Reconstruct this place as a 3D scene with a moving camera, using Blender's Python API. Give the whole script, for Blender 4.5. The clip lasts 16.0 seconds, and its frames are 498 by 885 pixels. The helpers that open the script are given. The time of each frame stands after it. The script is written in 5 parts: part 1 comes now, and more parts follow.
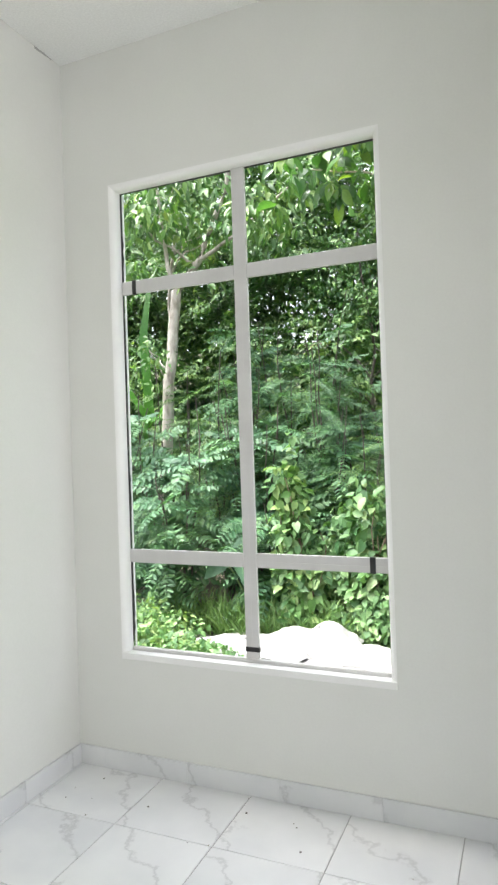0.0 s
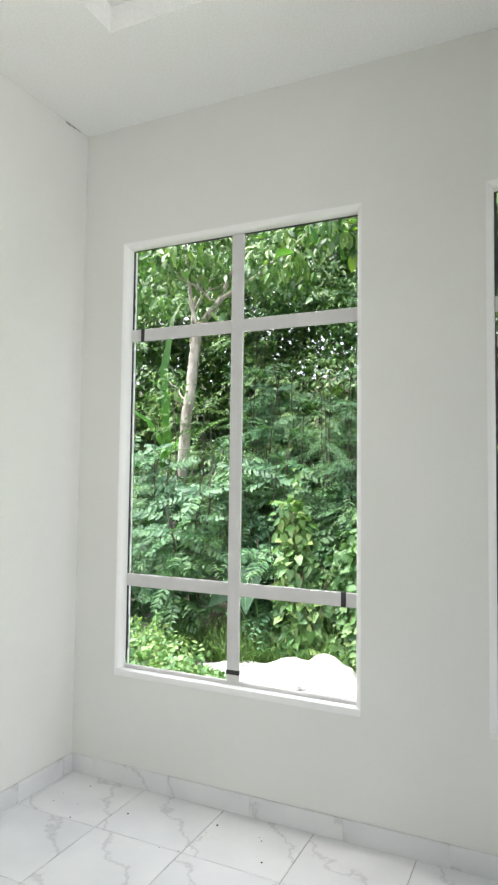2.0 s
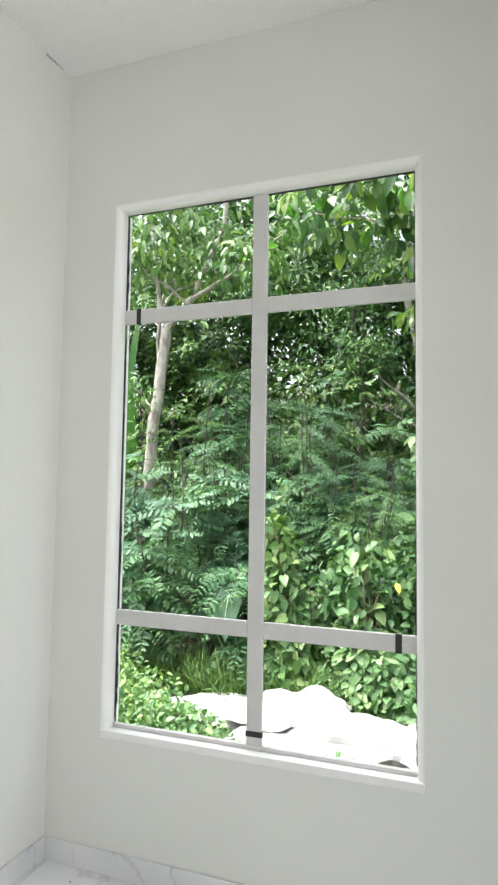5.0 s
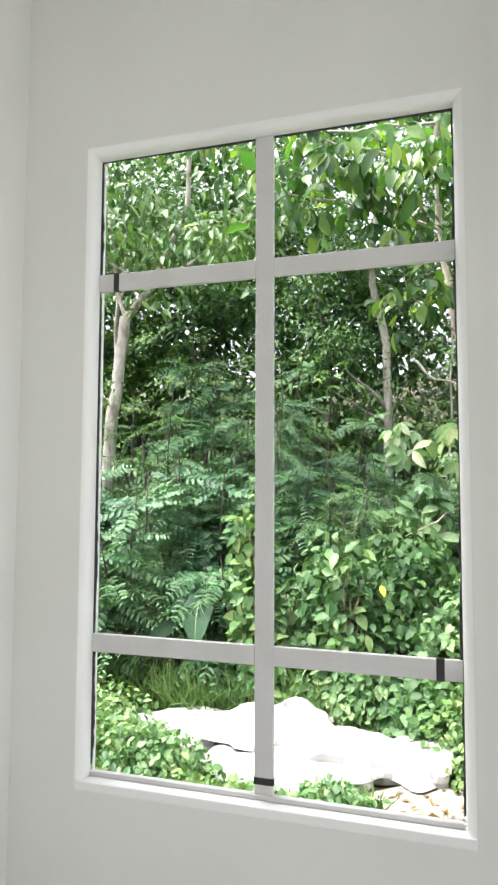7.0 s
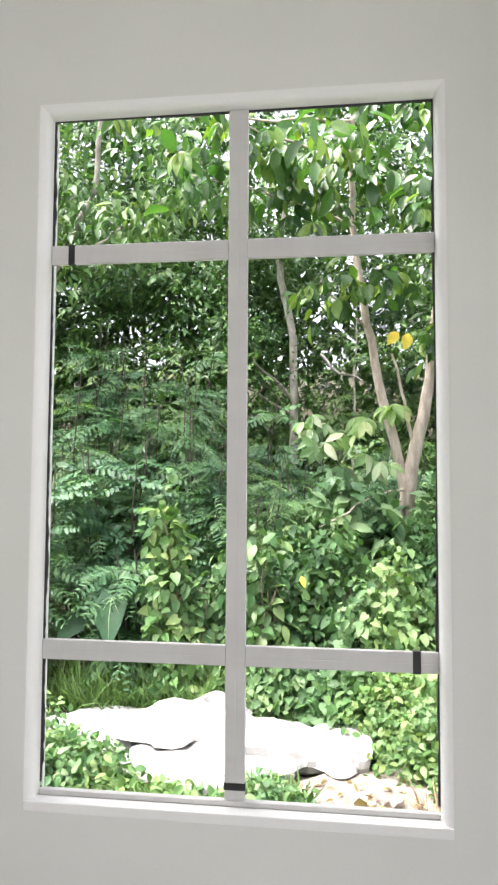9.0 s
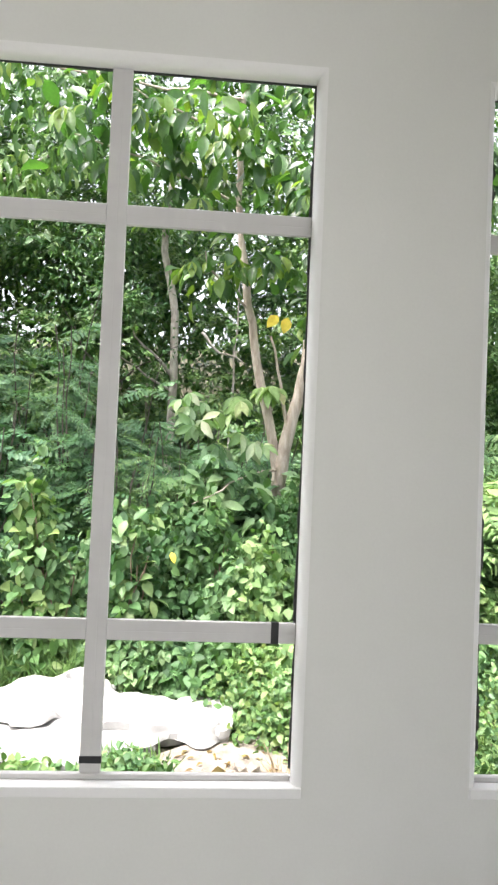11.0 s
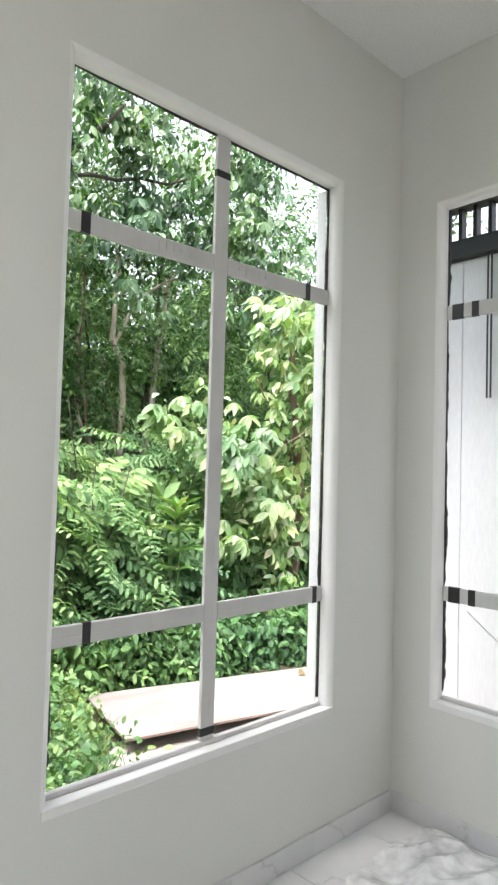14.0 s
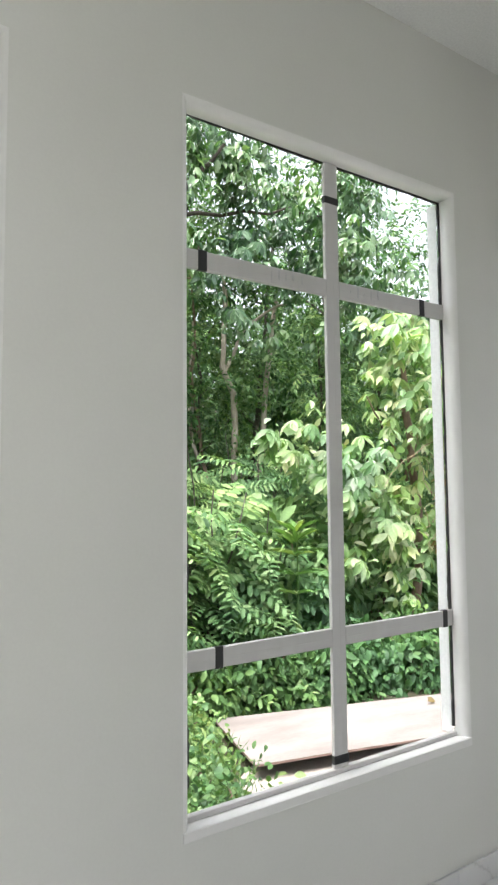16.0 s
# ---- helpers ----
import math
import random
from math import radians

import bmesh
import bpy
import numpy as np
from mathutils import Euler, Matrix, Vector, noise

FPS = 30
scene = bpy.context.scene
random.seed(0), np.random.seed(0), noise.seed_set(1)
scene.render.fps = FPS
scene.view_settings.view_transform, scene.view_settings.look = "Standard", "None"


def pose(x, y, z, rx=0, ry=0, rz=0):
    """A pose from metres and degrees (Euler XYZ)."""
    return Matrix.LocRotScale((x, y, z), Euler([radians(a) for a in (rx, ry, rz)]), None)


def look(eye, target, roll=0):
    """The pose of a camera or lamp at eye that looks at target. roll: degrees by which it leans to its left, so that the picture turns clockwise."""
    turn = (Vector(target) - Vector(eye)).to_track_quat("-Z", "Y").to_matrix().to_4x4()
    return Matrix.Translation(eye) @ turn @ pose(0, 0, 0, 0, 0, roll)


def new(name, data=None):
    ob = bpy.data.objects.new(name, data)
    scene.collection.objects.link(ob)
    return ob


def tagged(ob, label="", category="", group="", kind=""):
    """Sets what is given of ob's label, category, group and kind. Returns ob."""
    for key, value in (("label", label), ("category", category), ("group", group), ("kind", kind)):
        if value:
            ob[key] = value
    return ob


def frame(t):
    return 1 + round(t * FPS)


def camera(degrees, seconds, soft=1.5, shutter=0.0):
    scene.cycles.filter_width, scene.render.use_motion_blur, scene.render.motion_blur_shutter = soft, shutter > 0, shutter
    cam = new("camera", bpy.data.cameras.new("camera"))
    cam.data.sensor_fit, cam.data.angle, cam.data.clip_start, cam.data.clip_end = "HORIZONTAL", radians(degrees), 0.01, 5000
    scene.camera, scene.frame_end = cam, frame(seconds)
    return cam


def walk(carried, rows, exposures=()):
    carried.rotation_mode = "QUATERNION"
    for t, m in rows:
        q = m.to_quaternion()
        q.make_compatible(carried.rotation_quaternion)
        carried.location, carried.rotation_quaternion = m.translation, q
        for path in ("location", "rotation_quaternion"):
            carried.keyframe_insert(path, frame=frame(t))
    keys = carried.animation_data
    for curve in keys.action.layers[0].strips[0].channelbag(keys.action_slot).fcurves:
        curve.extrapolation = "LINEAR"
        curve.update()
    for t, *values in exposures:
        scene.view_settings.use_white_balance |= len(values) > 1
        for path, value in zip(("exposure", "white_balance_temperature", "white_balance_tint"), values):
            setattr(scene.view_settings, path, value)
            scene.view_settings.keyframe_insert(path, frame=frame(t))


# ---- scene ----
cam = camera(42.0, 16.0, soft=2.5)
PATH = [
    (0, (1.623, -2.342, 1.362), (0.835, -0.504, 1.381), -1.9),
    (0.5, (1.669, -2.432, 1.393), (0.953, -0.566, 1.452), -1.7),
    (1, (1.731, -2.456, 1.402), (0.912, -0.634, 1.487), 0.1),
    (1.5, (1.828, -2.487, 1.398), (0.984, -0.676, 1.481), -0.2),
    (2, (1.864, -2.513, 1.399), (1.009, -0.708, 1.509), 0.7),
    (2.5, (1.823, -2.502, 1.393), (1.014, -0.675, 1.484), 1.2),
    (3, (1.691, -2.472, 1.396), (0.892, -0.643, 1.508), 0.1),
    (5.5, (1.312, -2.082, 1.402), (0.644, -0.203, 1.549), 1.4),
    (6, (1.219, -2.054, 1.39), (0.626, -0.144, 1.41), 1.6),
    (6.5, (1.151, -1.962, 1.393), (0.644, -0.028, 1.464), 2.7),
    (7, (1.096, -1.827, 1.401), (0.526, 0.085, 1.545), 0.2),
    (7.5, (1.006, -1.77, 1.392), (0.525, 0.17, 1.454), 1.5),
    (8, (0.871, -1.771, 1.411), (0.545, 0.199, 1.528), 0.8),
    (10.5, (0.827, -1.806, 1.392), (0.745, 0.19, 1.494), 1.5),
    (11, (0.858, -1.787, 1.394), (0.998, 0.208, 1.454), 2.4),
    (11.5, (0.947, -1.689, 1.395), (1.366, 0.263, 1.511), 2.2),
    (12, (0.999, -1.615, 1.408), (1.641, 0.277, 1.504), 2.3),
    (12.5, (1.021, -1.602, 1.395), (1.831, 0.224, 1.496), 3.2),
    (13, (0.955, -1.566, 1.391), (2.041, 0.113, 1.449), 1.7),
    (13.5, (0.889, -1.567, 1.395), (2.143, -0.012, 1.483), 1.6),
    (14, (0.852, -1.57, 1.388), (2.222, -0.115, 1.472), 1.6),
    (14.5, (0.833, -1.566, 1.385), (2.095, -0.017, 1.471), 1.1),
    (15, (0.792, -1.538, 1.388), (1.78, 0.198, 1.494), 0.8),
    (15.5, (0.79, -1.544, 1.4), (1.732, 0.215, 1.536), 1.2),
    (16, (0.818, -1.561, 1.392), (1.921, 0.101, 1.542), -0.5),
]
EXPOSURE = [(0, 2.56, 6400, 9), (3, 2.52, 6400, 9), (7, 2.48, 6450, 11), (8, 2.48, 6500, 14), (11, 2.42, 6500, 13), (13, 2.38, 6450, 11), (14, 2.38, 6450, 11), (15, 2.24, 6450, 10), (15.5, 2.22, 6450, 10), (16, 2.22, 6450, 10)]
walk(cam, [(t, look(eye, target, roll)) for t, eye, target, roll in PATH], EXPOSURE)

# ---------------------------------------------------------------- light
SUN_EL, SUN_AZ = 68.0, 205.0  # elevation; degrees from +x to the sun, counter-clockwise
world = bpy.data.worlds.new("overcast_sky")
scene.world = world
world.use_nodes = True
wn = world.node_tree.nodes
sky = wn.new("ShaderNodeTexSky")
sky.sky_type = "NISHITA"
sky.sun_disc = False
sky.sun_elevation = radians(SUN_EL)
sky.sun_rotation = radians(90 - SUN_AZ)
sky.air_density, sky.dust_density, sky.ozone_density = 1.0, 6.0, 1.0
wn["Background"].inputs["Strength"].default_value = 0.15
haze = wn.new("ShaderNodeHueSaturation")  # cloud cover greys the blue
haze.inputs["Saturation"].default_value = 0.3
world.node_tree.links.new(sky.outputs[0], haze.inputs["Color"])
world.node_tree.links.new(haze.outputs[0], wn["Background"].inputs["Color"])

sun_data = bpy.data.lights.new("sun", "SUN")
sun_data.energy, sun_data.angle, sun_data.color = 1.2, radians(34), (1.0, 0.95, 0.87)
sun_dir = Vector((math.cos(radians(SUN_AZ)) * math.cos(radians(SUN_EL)), math.sin(radians(SUN_AZ)) * math.cos(radians(SUN_EL)), math.sin(radians(SUN_EL))))
sun_ob = new("sun", sun_data)
sun_ob.matrix_world = look((0, 0, 20), Vector((0, 0, 20)) - sun_dir)

# fill lamp in an assumed, unseen side opening, to brighten the west wall
SIDE_FILL = 8.4


def fill_lamp(name, m, w, h, watts):
    d = bpy.data.lights.new(name, "AREA")
    d.shape, d.size, d.size_y, d.energy, d.color = "RECTANGLE", w, h, watts, (1.0, 0.99, 0.96)
    d.spread = radians(118)  # narrow, so the fill reaches the west wall more than the north
    o = new(name, d)
    o.matrix_world = m
    return o


# ---------------------------------------------------------------- materials
def material(name):
    m = bpy.data.materials.new(name)
    m.use_nodes = True
    nt = m.node_tree
    return m, nt, nt.nodes["Principled BSDF"]


def node(nt, kind, **values):
    n = nt.nodes.new(kind)
    for k, v in values.items():
        if k in n.inputs:
            n.inputs[k].default_value = v
    return n


def ramp(nt, fac, stops):
    r = nt.nodes.new("ShaderNodeValToRGB")
    while len(r.color_ramp.elements) < len(stops):
        r.color_ramp.elements.new(0.5)
    for e, (p, c) in zip(r.color_ramp.elements, stops):
        e.position, e.color = p, (*c, 1)
    nt.links.new(fac, r.inputs[0])
    return r.outputs[0]


def mix(nt, kind, fac, a, b):
    n = nt.nodes.new("ShaderNodeMix")
    n.data_type, n.blend_type = "RGBA", kind
    for sock, v in ((n.inputs[0], fac), (n.inputs[6], a), (n.inputs[7], b)):
        if hasattr(v, "links"):
            nt.links.new(v, sock)
        else:
            sock.default_value = v
    return n.outputs[2]


def bump(nt, bsdf, height, strength, distance):
    b = node(nt, "ShaderNodeBump", Strength=strength, Distance=distance)
    nt.links.new(height, b.inputs["Height"])
    nt.links.new(b.outputs[0], bsdf.inputs["Normal"])


def noisy(name, dark, light, scale=6.0, rough=0.6, fine=90.0, bump_strength=0.2, bump_distance=0.002, metal=0.0, stretch=(1, 1, 1), spec=0.5, grain=0.9):
    m, nt, b = material(name)
    tc = nt.nodes.new("ShaderNodeTexCoord")
    mp = node(nt, "ShaderNodeMapping", Scale=stretch)
    nt.links.new(tc.outputs["Object"], mp.inputs[0])
    n1 = node(nt, "ShaderNodeTexNoise", Scale=scale, Detail=5.0, Roughness=0.6)
    n2 = node(nt, "ShaderNodeTexNoise", Scale=fine, Detail=3.0)
    nt.links.new(mp.outputs[0], n1.inputs["Vector"])
    nt.links.new(mp.outputs[0], n2.inputs["Vector"])
    base = ramp(nt, n1.outputs["Fac"], [(0.3, dark), (0.7, light)])
    fine_c = ramp(nt, n2.outputs["Fac"], [(0.3, (grain, grain, grain)), (0.7, (1, 1, 1))])
    nt.links.new(mix(nt, "MULTIPLY", 1.0, base, fine_c), b.inputs["Base Color"])
    b.inputs["Roughness"].default_value = rough
    b.inputs["Metallic"].default_value = metal
    b.inputs["Specular IOR Level"].default_value = spec
    bump(nt, b, n2.outputs["Fac"], bump_strength, bump_distance)
    return m


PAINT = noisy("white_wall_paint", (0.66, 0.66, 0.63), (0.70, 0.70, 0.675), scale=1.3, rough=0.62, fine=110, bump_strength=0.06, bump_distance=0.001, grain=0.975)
# paler than PAINT: daylight falling on the jambs is put into the colour
REVEAL = noisy("daylit_white_reveal_paint", (0.77, 0.765, 0.755), (0.80, 0.795, 0.785), scale=4, rough=0.5, fine=120, bump_strength=0.03, bump_distance=0.001, grain=0.98)
CEILING_PAINT = noisy("white_ceiling_paint", (0.82, 0.82, 0.80), (0.86, 0.86, 0.845), scale=1.0, rough=0.8, fine=120, bump_strength=0.1, bump_distance=0.001)
BAR_GREY = noisy("grey_film_on_aluminium", (0.53, 0.52, 0.515), (0.59, 0.58, 0.575), scale=5, rough=0.5, fine=60, bump_strength=0.02, bump_distance=0.0006, stretch=(1, 1, 0.3), grain=0.975)
FILM = noisy("torn_clear_film", (0.52, 0.52, 0.53), (0.62, 0.62, 0.63), scale=60, rough=0.25, fine=200, bump_strength=0.4)
BLACK = noisy("black_sealant", (0.010, 0.010, 0.011), (0.03, 0.03, 0.032), scale=30, rough=0.45, fine=120, bump_strength=0.5)
TAPE = noisy("black_tape", (0.012, 0.012, 0.014), (0.022, 0.022, 0.024), scale=20, rough=0.4, fine=140)
FRAME_WHITE = noisy("white_frame_paint", (0.80, 0.81, 0.82), (0.86, 0.87, 0.88), scale=8, rough=0.4)
TARP = noisy("white_woven_plastic", (0.26, 0.256, 0.252), (0.40, 0.394, 0.388), scale=3.5, rough=0.55, fine=220, bump_strength=0.3)
BOARD = noisy("weathered_white_board", (0.16, 0.138, 0.131), (0.29, 0.258, 0.25), scale=2.2, rough=0.75, fine=60, stretch=(0.35, 1, 1))
BOARD_EDGE = noisy("board_edge", (0.16, 0.11, 0.09), (0.28, 0.2, 0.17), scale=8, rough=0.8)
CONCRETE = noisy("pale_concrete", (0.24, 0.212, 0.19), (0.42, 0.38, 0.35), scale=2.5, rough=0.85, fine=45, bump_strength=0.5, bump_distance=0.004)
RUBBLE = noisy("sandy_rubble", (0.15, 0.125, 0.10), (0.34, 0.30, 0.26), scale=9, rough=0.9, fine=60, bump_strength=0.8, bump_distance=0.008)
SOIL = noisy("damp_soil", (0.022, 0.026, 0.012), (0.07, 0.062, 0.034), scale=1.7, rough=0.95, fine=30, bump_strength=0.8, bump_distance=0.02)
BARK_PALE = noisy("pale_mottled_bark", (0.17, 0.145, 0.12), (0.56, 0.52, 0.47), scale=13, rough=0.85, fine=40, bump_strength=0.7, bump_distance=0.01, stretch=(1, 1, 0.35))
BARK_BROWN = noisy("brown_bark", (0.10, 0.065, 0.045), (0.25, 0.18, 0.13), scale=12, rough=0.9, fine=50, bump_strength=0.8, bump_distance=0.01, stretch=(1, 1, 0.3))
BARK_TAN = noisy("tan_flaking_bark", (0.26, 0.205, 0.16), (0.60, 0.53, 0.46), scale=14, rough=0.85, fine=50, bump_strength=0.8, bump_distance=0.01, stretch=(1, 1, 0.3))
BARK_DARK = noisy("dark_wet_bark", (0.03, 0.025, 0.02), (0.09, 0.075, 0.06), scale=10, rough=0.85, fine=40, bump_strength=0.7, bump_distance=0.01, stretch=(1, 1, 0.3))
DRY = noisy("dry_straw", (0.22, 0.16, 0.09), (0.45, 0.36, 0.24), scale=6, rough=0.85)
DARK_STEEL = noisy("dark_painted_steel", (0.010, 0.012, 0.015), (0.022, 0.025, 0.030), scale=5, rough=0.55)
PANEL_WHITE = noisy("white_metal_panel", (0.45, 0.463, 0.485), (0.53, 0.543, 0.565), scale=2, rough=0.45, stretch=(1, 1, 0.2))


def marble(name, tone=1.0, rough=0.16, offset_by_object=True):
    m, nt, b = material(name)
    tc = nt.nodes.new("ShaderNodeTexCoord")
    oi = nt.nodes.new("ShaderNodeObjectInfo")
    ad = nt.nodes.new("ShaderNodeVectorMath")
    ad.operation = "MULTIPLY_ADD"
    ad.inputs[1].default_value = (1, 1, 1)
    sc = nt.nodes.new("ShaderNodeVectorMath")
    sc.operation = "SCALE"
    sc.inputs[3].default_value = 9.0 if offset_by_object else 0.0
    cmb = nt.nodes.new("ShaderNodeCombineXYZ")
    for i in range(3):
        nt.links.new(oi.outputs["Random"], cmb.inputs[i])
    nt.links.new(cmb.outputs[0], sc.inputs[0])
    nt.links.new(tc.outputs["Object"], ad.inputs[0])
    nt.links.new(sc.outputs[0], ad.inputs[2])
    warp = node(nt, "ShaderNodeTexNoise", Scale=5.0, Detail=6.0, Roughness=0.62)
    nt.links.new(ad.outputs[0], warp.inputs["Vector"])
    off = nt.nodes.new("ShaderNodeVectorMath")
    off.operation = "SCALE"
    off.inputs[3].default_value = 0.30
    nt.links.new(warp.outputs["Color"], off.inputs[0])
    ad2 = nt.nodes.new("ShaderNodeVectorMath")
    nt.links.new(ad.outputs[0], ad2.inputs[0])
    nt.links.new(off.outputs[0], ad2.inputs[1])
    wv = node(nt, "ShaderNodeTexWave", Scale=1.5, Distortion=1.5, Detail=3.0)
    wv.bands_direction = "DIAGONAL"
    nt.links.new(ad2.outputs[0], wv.inputs["Vector"])
    vein = ramp(nt, wv.outputs["Fac"], [(0.0, (0.64, 0.64, 0.65)), (0.006, (0.72, 0.72, 0.73)), (0.03, (0.78, 0.782, 0.79)), (1.0, (0.80, 0.803, 0.812))])
    cloud = node(nt, "ShaderNodeTexNoise", Scale=3.0, Detail=4.0)
    nt.links.new(ad.outputs[0], cloud.inputs["Vector"])
    patch = ramp(nt, cloud.outputs["Fac"], [(0.35, (0.90 * tone, 0.905 * tone, 0.92 * tone)), (0.6, (tone, tone, tone))])
    nt.links.new(mix(nt, "MULTIPLY", 1.0, vein, patch), b.inputs["Base Color"])
    b.inputs["Roughness"].default_value = rough
    return m


MARBLE = marble("white_veined_marble_tile")
SKIRT_MARBLE = marble("grey_white_skirting_marble", 0.85, 0.4)
GROUT = noisy("grey_grout", (0.34, 0.34, 0.33), (0.44, 0.44, 0.43), scale=20, rough=0.9)


def plastic_film():
    m, nt, b = material("milky_plastic_film")
    b.inputs["Base Color"].default_value = (0.86, 0.87, 0.87, 1)
    b.inputs["Roughness"].default_value = 0.14
    b.inputs["Transmission Weight"].default_value = 0.0
    tr = nt.nodes.new("ShaderNodeBsdfTransparent")
    n = node(nt, "ShaderNodeTexNoise", Scale=14.0, Detail=4.0)
    tc = nt.nodes.new("ShaderNodeTexCoord")
    nt.links.new(tc.outputs["Object"], n.inputs["Vector"])
    f = ramp(nt, n.outputs["Fac"], [(0.3, (0.42, 0.42, 0.42)), (0.7, (0.82, 0.82, 0.82))])
    mx = nt.nodes.new("ShaderNodeMixShader")
    nt.links.new(f, mx.inputs[0])
    nt.links.new(tr.outputs[0], mx.inputs[1])
    nt.links.new(b.outputs[0], mx.inputs[2])
    nt.links.new(mx.outputs[0], nt.nodes["Material Output"].inputs[0])
    return m


PLASTIC = plastic_film()


def leaf_material(name, tones, rough=0.42, through_light=0.28, glow=(1.05, 1.25, 0.5), gloss=0.34):
    """Leaves: one tone a leaf out of a range, a little mottled, with some light let through."""
    m, nt, b = material(name)
    geo = nt.nodes.new("ShaderNodeNewGeometry")
    k = len(tones)
    col = ramp(nt, geo.outputs["Random Per Island"], [(i / max(1, k - 1), c) for i, c in enumerate(tones)])
    tc = nt.nodes.new("ShaderNodeTexCoord")
    n1 = node(nt, "ShaderNodeTexNoise", Scale=1.1, Detail=2.0)
    n2 = node(nt, "ShaderNodeTexNoise", Scale=45.0, Detail=3.0)
    nt.links.new(tc.outputs["Object"], n1.inputs["Vector"])
    nt.links.new(tc.outputs["Object"], n2.inputs["Vector"])
    big = ramp(nt, n1.outputs["Fac"], [(0.34, (0.62, 0.74, 0.82)), (0.5, (0.95, 0.98, 0.98)), (0.68, (1.17, 1.1, 0.92))])
    small = ramp(nt, n2.outputs["Fac"], [(0.25, (0.82, 0.82, 0.82)), (0.75, (1.08, 1.08, 1.08))])
    c = mix(nt, "MULTIPLY", 1.0, mix(nt, "MULTIPLY", 1.0, col, big), small)
    nt.links.new(c, b.inputs["Base Color"])
    b.inputs["Roughness"].default_value = rough
    b.inputs["Specular IOR Level"].default_value = gloss
    bump(nt, b, n2.outputs["Fac"], 0.15, 0.003)
    tl = nt.nodes.new("ShaderNodeBsdfTranslucent")
    nt.links.new(mix(nt, "MULTIPLY", 1.0, c, (*glow, 1)), tl.inputs[0])
    mx = nt.nodes.new("ShaderNodeMixShader")
    mx.inputs[0].default_value = through_light
    nt.links.new(b.outputs[0], mx.inputs[1])
    nt.links.new(tl.outputs[0], mx.inputs[2])
    nt.links.new(mx.outputs[0], nt.nodes["Material Output"].inputs[0])
    return m


LEAF_BLUE = leaf_material("blue_green_leaflets", [(0.040, 0.096, 0.046), (0.066, 0.152, 0.070), (0.108, 0.214, 0.106), (0.082, 0.168, 0.056)], rough=0.5)
LEAF_VINE = leaf_material("fresh_green_vine_leaves", [(0.038, 0.092, 0.032), (0.064, 0.143, 0.050), (0.096, 0.200, 0.070), (0.125, 0.225, 0.072)], rough=0.52)
LEAF_BIG = leaf_material("large_glossy_leaves", [(0.032, 0.087, 0.026), (0.062, 0.149, 0.038), (0.101, 0.212, 0.050), (0.270, 0.380, 0.062)], rough=0.30, through_light=0.4, gloss=0.55)
LEAF_DARK = leaf_material("dark_forest_leaves", [(0.029, 0.078, 0.028), (0.055, 0.134, 0.043), (0.094, 0.200, 0.062), (0.160, 0.268, 0.080)], rough=0.38, through_light=0.22)
LEAF_MID = leaf_material("mid_green_leaves", [(0.046, 0.107, 0.039), (0.083, 0.173, 0.053), (0.121, 0.225, 0.069), (0.180, 0.265, 0.092)])
LEAF_YELLOW = leaf_material("yellow_green_leaves", [(0.136, 0.238, 0.090), (0.243, 0.375, 0.158), (0.395, 0.501, 0.297), (0.550, 0.550, 0.396)], through_light=0.4)
LEAF_WEED = leaf_material("low_weed_leaves", [(0.058, 0.131, 0.049), (0.102, 0.203, 0.067), (0.153, 0.262, 0.100), (0.230, 0.311, 0.116)])
LEAF_FRESH = leaf_material("fresh_light_leaves", [(0.063, 0.135, 0.055), (0.118, 0.222, 0.083), (0.192, 0.318, 0.136), (0.275, 0.376, 0.178)], rough=0.55)
LEAF_CANOPY = leaf_material("pale_backed_canopy_leaves", [(0.041, 0.101, 0.043), (0.083, 0.175, 0.071), (0.152, 0.255, 0.129), (0.235, 0.336, 0.201)], rough=0.28, gloss=0.6)
LEAF_GRASS = leaf_material("grass_blades", [(0.06, 0.13, 0.03), (0.10, 0.19, 0.05), (0.15, 0.24, 0.07)])
LEAF_BANANA = leaf_material("bright_banana_leaf", [(0.054, 0.165, 0.027), (0.072, 0.195, 0.036)], through_light=0.5)
LEAF_GOLD = leaf_material("ripe_yellow_leaf", [(0.74, 0.55, 0.05), (0.8, 0.64, 0.1)], glow=(1.1, 1.0, 0.5))
LEAF_TARO = leaf_material("dark_taro_leaves", [(0.026, 0.080, 0.036), (0.040, 0.105, 0.048)], rough=0.45)
VEIN = leaf_material("pale_leaf_veins", [(0.20, 0.32, 0.17), (0.26, 0.38, 0.21)])
LEAF_RUST = leaf_material("rust_dead_leaves", [(0.119, 0.074, 0.033), (0.204, 0.137, 0.055), (0.255, 0.210, 0.088)])


# ---------------------------------------------------------------- building helpers
def mesh_of(name, bm, mat, smooth=False):
    me = bpy.data.meshes.new(name)
    bm.to_mesh(me)
    bm.free()
    me.materials.append(mat)
    if smooth:
        me.polygons.foreach_set("use_smooth", [True] * len(me.polygons))
    return me


def part(name, bm, mat, parent=None, label="", smooth=False):
    ob = new(name, mesh_of(name, bm, mat, smooth))
    ob.parent = parent
    return tagged(ob, label)


